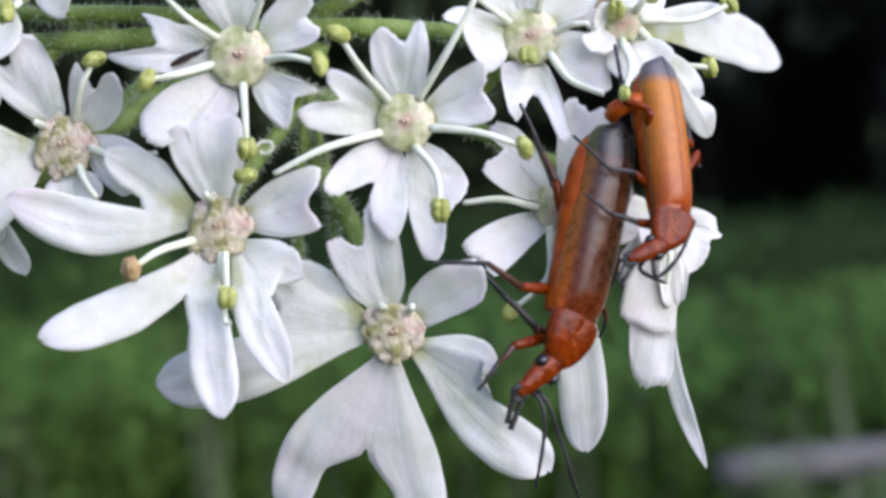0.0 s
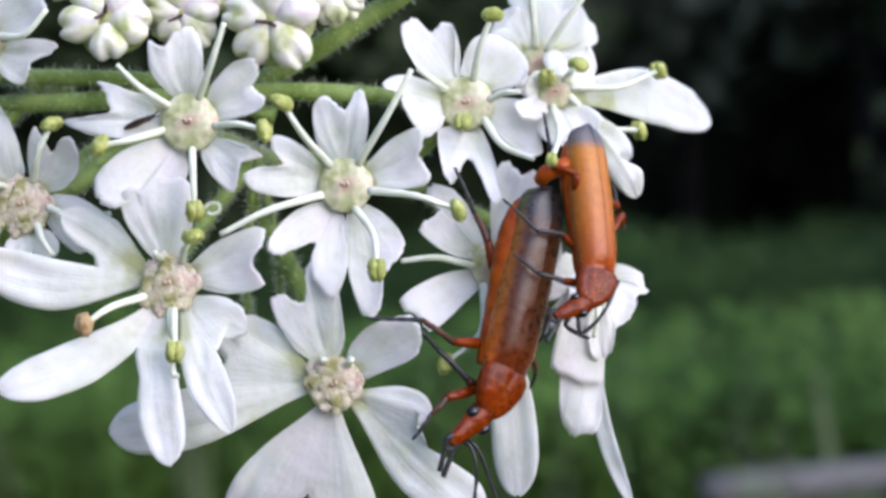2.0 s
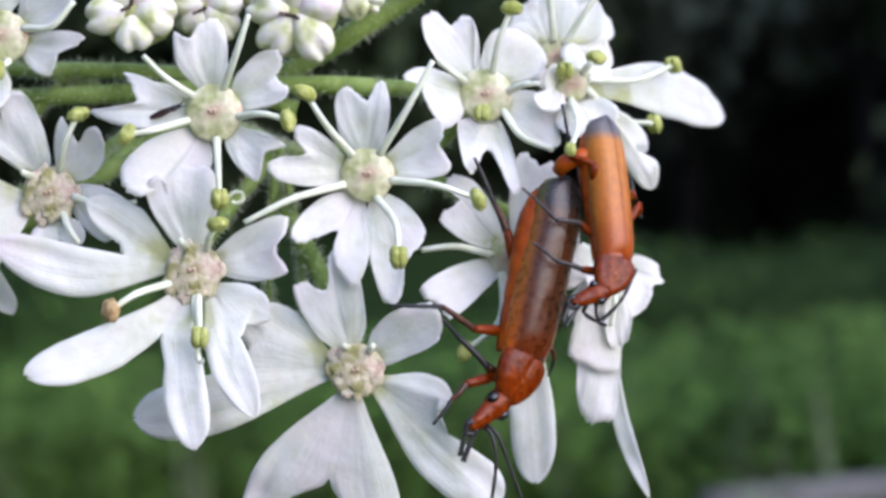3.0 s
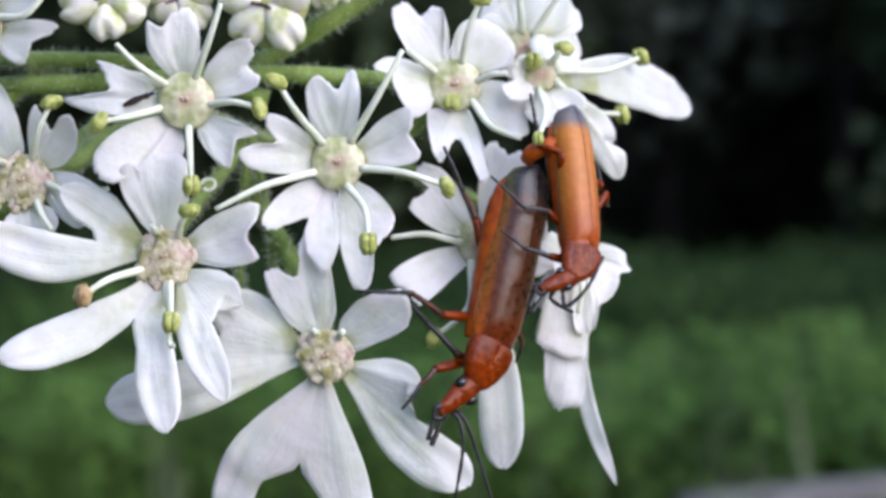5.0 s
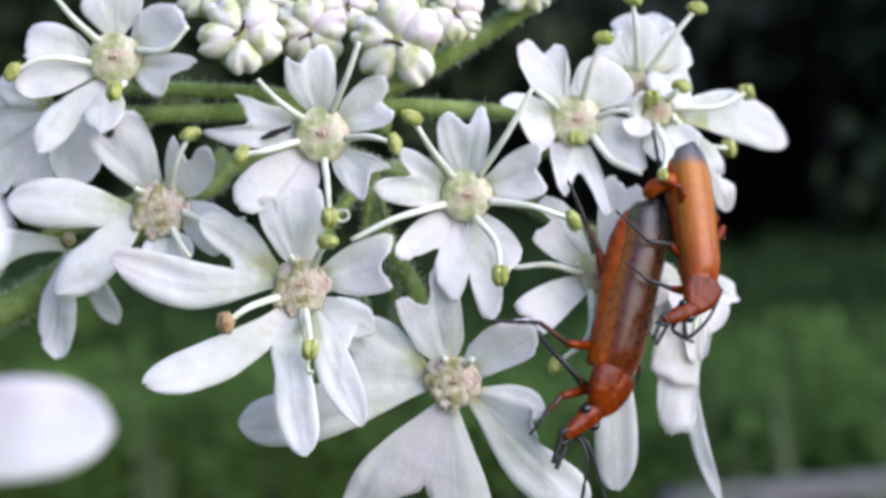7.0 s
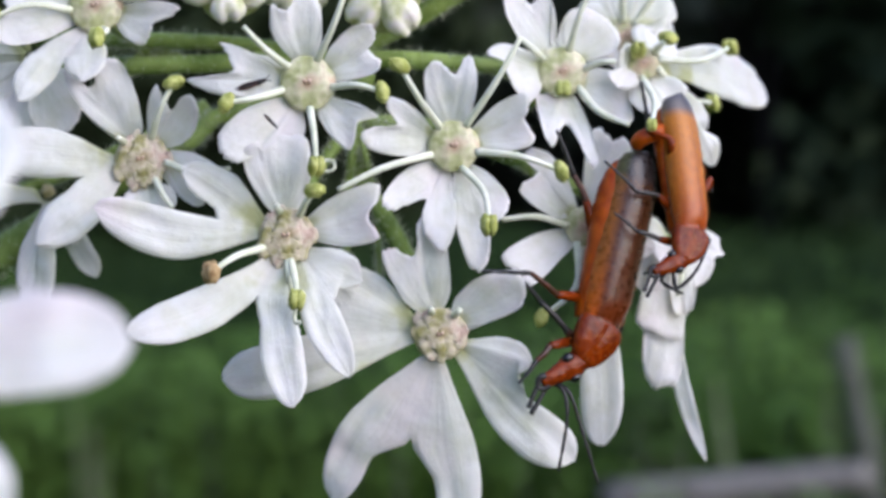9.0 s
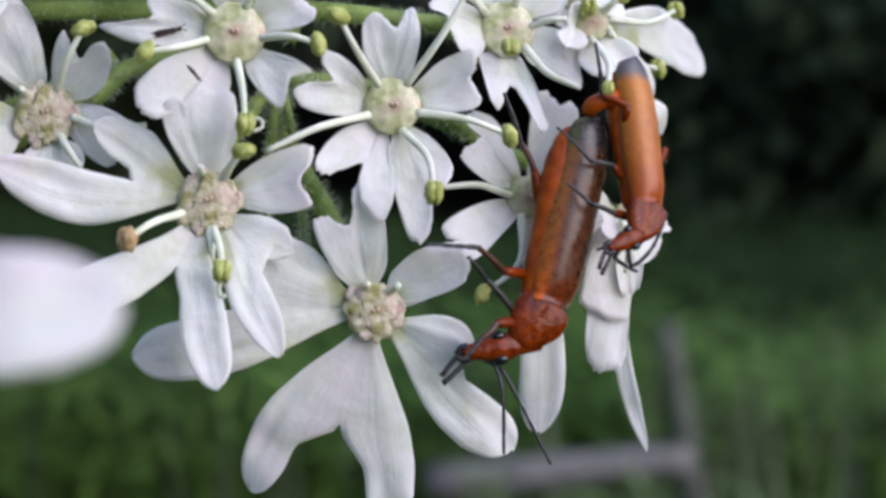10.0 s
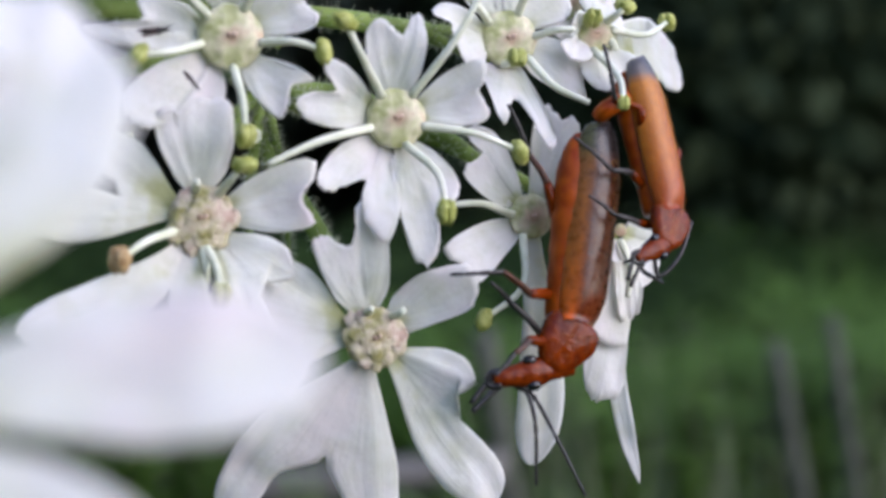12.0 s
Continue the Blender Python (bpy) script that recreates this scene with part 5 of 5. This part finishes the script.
def motions():
    walk(female, [
        (0, pose(0.002582, -0.000200, 0.996445, -93.12, -14.51, -141.52)),
        (3.2, pose(0.002582, -0.000200, 0.996445, -93.12, -14.51, -141.52)),
        (7.2, pose(0.002582, -0.000200, 0.996445, -93.12, -14.51, -141.52)),
        (9.5, pose(0.002582, -0.000200, 0.996445, -94.14, -14.25, -137.40)),
        (10.5, pose(0.002663, -0.000200, 0.996376, -93.97, -14.07, -137.44)),
        (11, pose(0.002825, -0.000200, 0.996510, -92.51, -12.52, -137.78)),
        (11.5, pose(0.002879, -0.000200, 0.996549, -92.23, -12.21, -137.84)),
        (12, pose(0.003224, -0.000200, 0.996670, -89.90, -9.67, -138.28)),
    ])
    for o in female_body:
        walk(o, [(t, pose(0, 0, 0, 0, a, 0)) for t, a in ((0, 0), (7.2, 0), (9.5, -3), (12, -6))])
    hip = Vector((0.00043, 0.00073, -0.00056))
    walk(female_fore, [(t, Matrix.Translation(hip) @ pose(0, 0, 0, 0, 0, a) @ Matrix.Translation(-hip)) for t, a in ((0, 0), (7.2, 0), (9.5, -4), (12, -18))])
    for o in male_body:
        walk(o, [(t, pose(0, 0, 0, 0, a, 0)) for t, a in ((0, -14), (7.2, -14), (9.5, -18), (12, -26))])
    turns = (  # seconds, neck shield, head, feelers, twist, stretch
        (0, -18, -40, 0, 0, 0),
        (3.2, -18, -40, 2, 0, 0),
        (4.8, -18, -40, 0, 0, 0),
        (7.2, -18, -42, 2, 0, 0),
        (8.8, -20, -46, 6, 8, 0.1),
        (9.2, -23, -56, 14, 20, 0.5),
        (9.5, -26, -63, 28, 30, 0.8),
        (10.5, -29, -67, 33, 35, 1),
        (11.5, -29, -69, 33, 35, 1),
        (12, -29, -72, 32, 35, 1),
    )
    walk(female_shield, [(t, pose(0, 0, 0, 0, w, 0) @ pose(0, 0, 0, 0, 0, a) @ pose(0, e * 0.00012, 0)) for t, a, b, c, w, e in turns])
    walk(female_head, [(t, pose(0, 0, 0, 0, w, 0) @ pose(0, 0, 0, 0, 0, a) @ Matrix.Translation(female_neck) @ pose(0, e * 0.0004, 0, 0, 0, b - a)) for t, a, b, c, w, e in turns])
    root = female_antenna_a.location.copy()
    walk(female_antenna_a, [(t, Matrix.Translation(root - Vector((0, e * 0.0003, 0))) @ pose(0, 0, 0, 0, 0, c)) for t, a, b, c, w, e in turns])
    root = female_antenna_b.location.copy()
    walk(female_antenna_b, [(t, Matrix.Translation(root - Vector((0, e * 0.0003, 0))) @ pose(0, 0, 0, 0, 0, c)) for t, a, b, c, w, e in turns])
    walk(male, [
        (0, pose(0.005780, -0.000550, 0.999796, -73.15, -3.04, -157.56)),
        (3.2, pose(0.005780, -0.000550, 0.999796, -73.15, -3.04, -157.56)),
        (7.2, pose(0.005780, -0.000550, 0.999796, -73.15, -3.04, -157.56)),
        (9.5, pose(0.005780, -0.000550, 0.999796, -73.15, -3.04, -157.56)),
        (10.5, pose(0.005834, -0.000550, 0.999711, -72.98, -2.63, -157.57)),
        (11, pose(0.005900, -0.000550, 0.999931, -72.41, -1.25, -157.58)),
        (11.5, pose(0.005937, -0.000550, 0.999971, -72.25, -0.87, -157.59)),
        (12, pose(0.006102, -0.000550, 1.000243, -71.39, 1.22, -157.59)),
    ])
    turns = (  # seconds, neck shield, head, feelers, twist, stretch
        (0, -26, -66, 0, 0, 0),
        (6, -26, -69, 0, 0, 0),
        (9.5, -26, -66, 0, 0, 0),
        (12, -26, -70, 0, 0, 0),
    )
    walk(male_shield, [(t, pose(0, 0, 0, 0, w, 0) @ pose(0, 0, 0, 0, 0, a) @ pose(0, e * 0.00012, 0)) for t, a, b, c, w, e in turns])
    walk(male_head, [(t, pose(0, 0, 0, 0, w, 0) @ pose(0, 0, 0, 0, 0, a) @ Matrix.Translation(male_neck) @ pose(0, e * 0.0004, 0, 0, 0, b - a)) for t, a, b, c, w, e in turns])
    root = male_antenna_a.location.copy()
    walk(male_antenna_a, [(t, Matrix.Translation(root) @ pose(0, 0, 0, 0, 0, c)) for t, a, b, c, w, e in turns])
    root = male_antenna_b.location.copy()
    walk(male_antenna_b, [(t, Matrix.Translation(root) @ pose(0, 0, 0, 0, 0, c)) for t, a, b, c, w, e in turns])
    for o, a in zip(sagging, (5.5, 4.5)):  # the beetle's weight pulls the lower petals aside at the end
        walk(o, [(0, pose(0, 0, 0)), (11.5, pose(0, 0, 0)), (12, pose(0, 0, 0, 0, a, 0))])
    walk(thrips_out, [(0, pose(-0.009594, -0.000625, 1.005122, 96.9, 66.1, 0.0)), (3.2, pose(-0.009574, -0.000625, 1.005182, 96.8, 68.4, 0.0)), (7.2, pose(-0.009555, -0.000625, 1.005202, 96.5, 67.5, -0.0)), (9.5, pose(-0.010077, -0.000575, 1.005028, 98.3, 72.6, 0.0)), (12, pose(-0.010383, -0.000525, 1.005111, 98.2, 77.5, 0.0))])
    walk(thrips_late, [(0, pose(-0.009057, 0.000825, 1.004137, 104.2, 33.2, -0.0)), (6.5, pose(-0.009057, 0.000825, 1.004137, 104.2, 33.2, -0.0)), (8.8, pose(-0.009278, -0.001275, 1.003619, -76.6, 45.9, 180.0)), (12, pose(-0.009248, -0.001475, 1.003588, -80.9, 40.5, 180.0))])


motions()
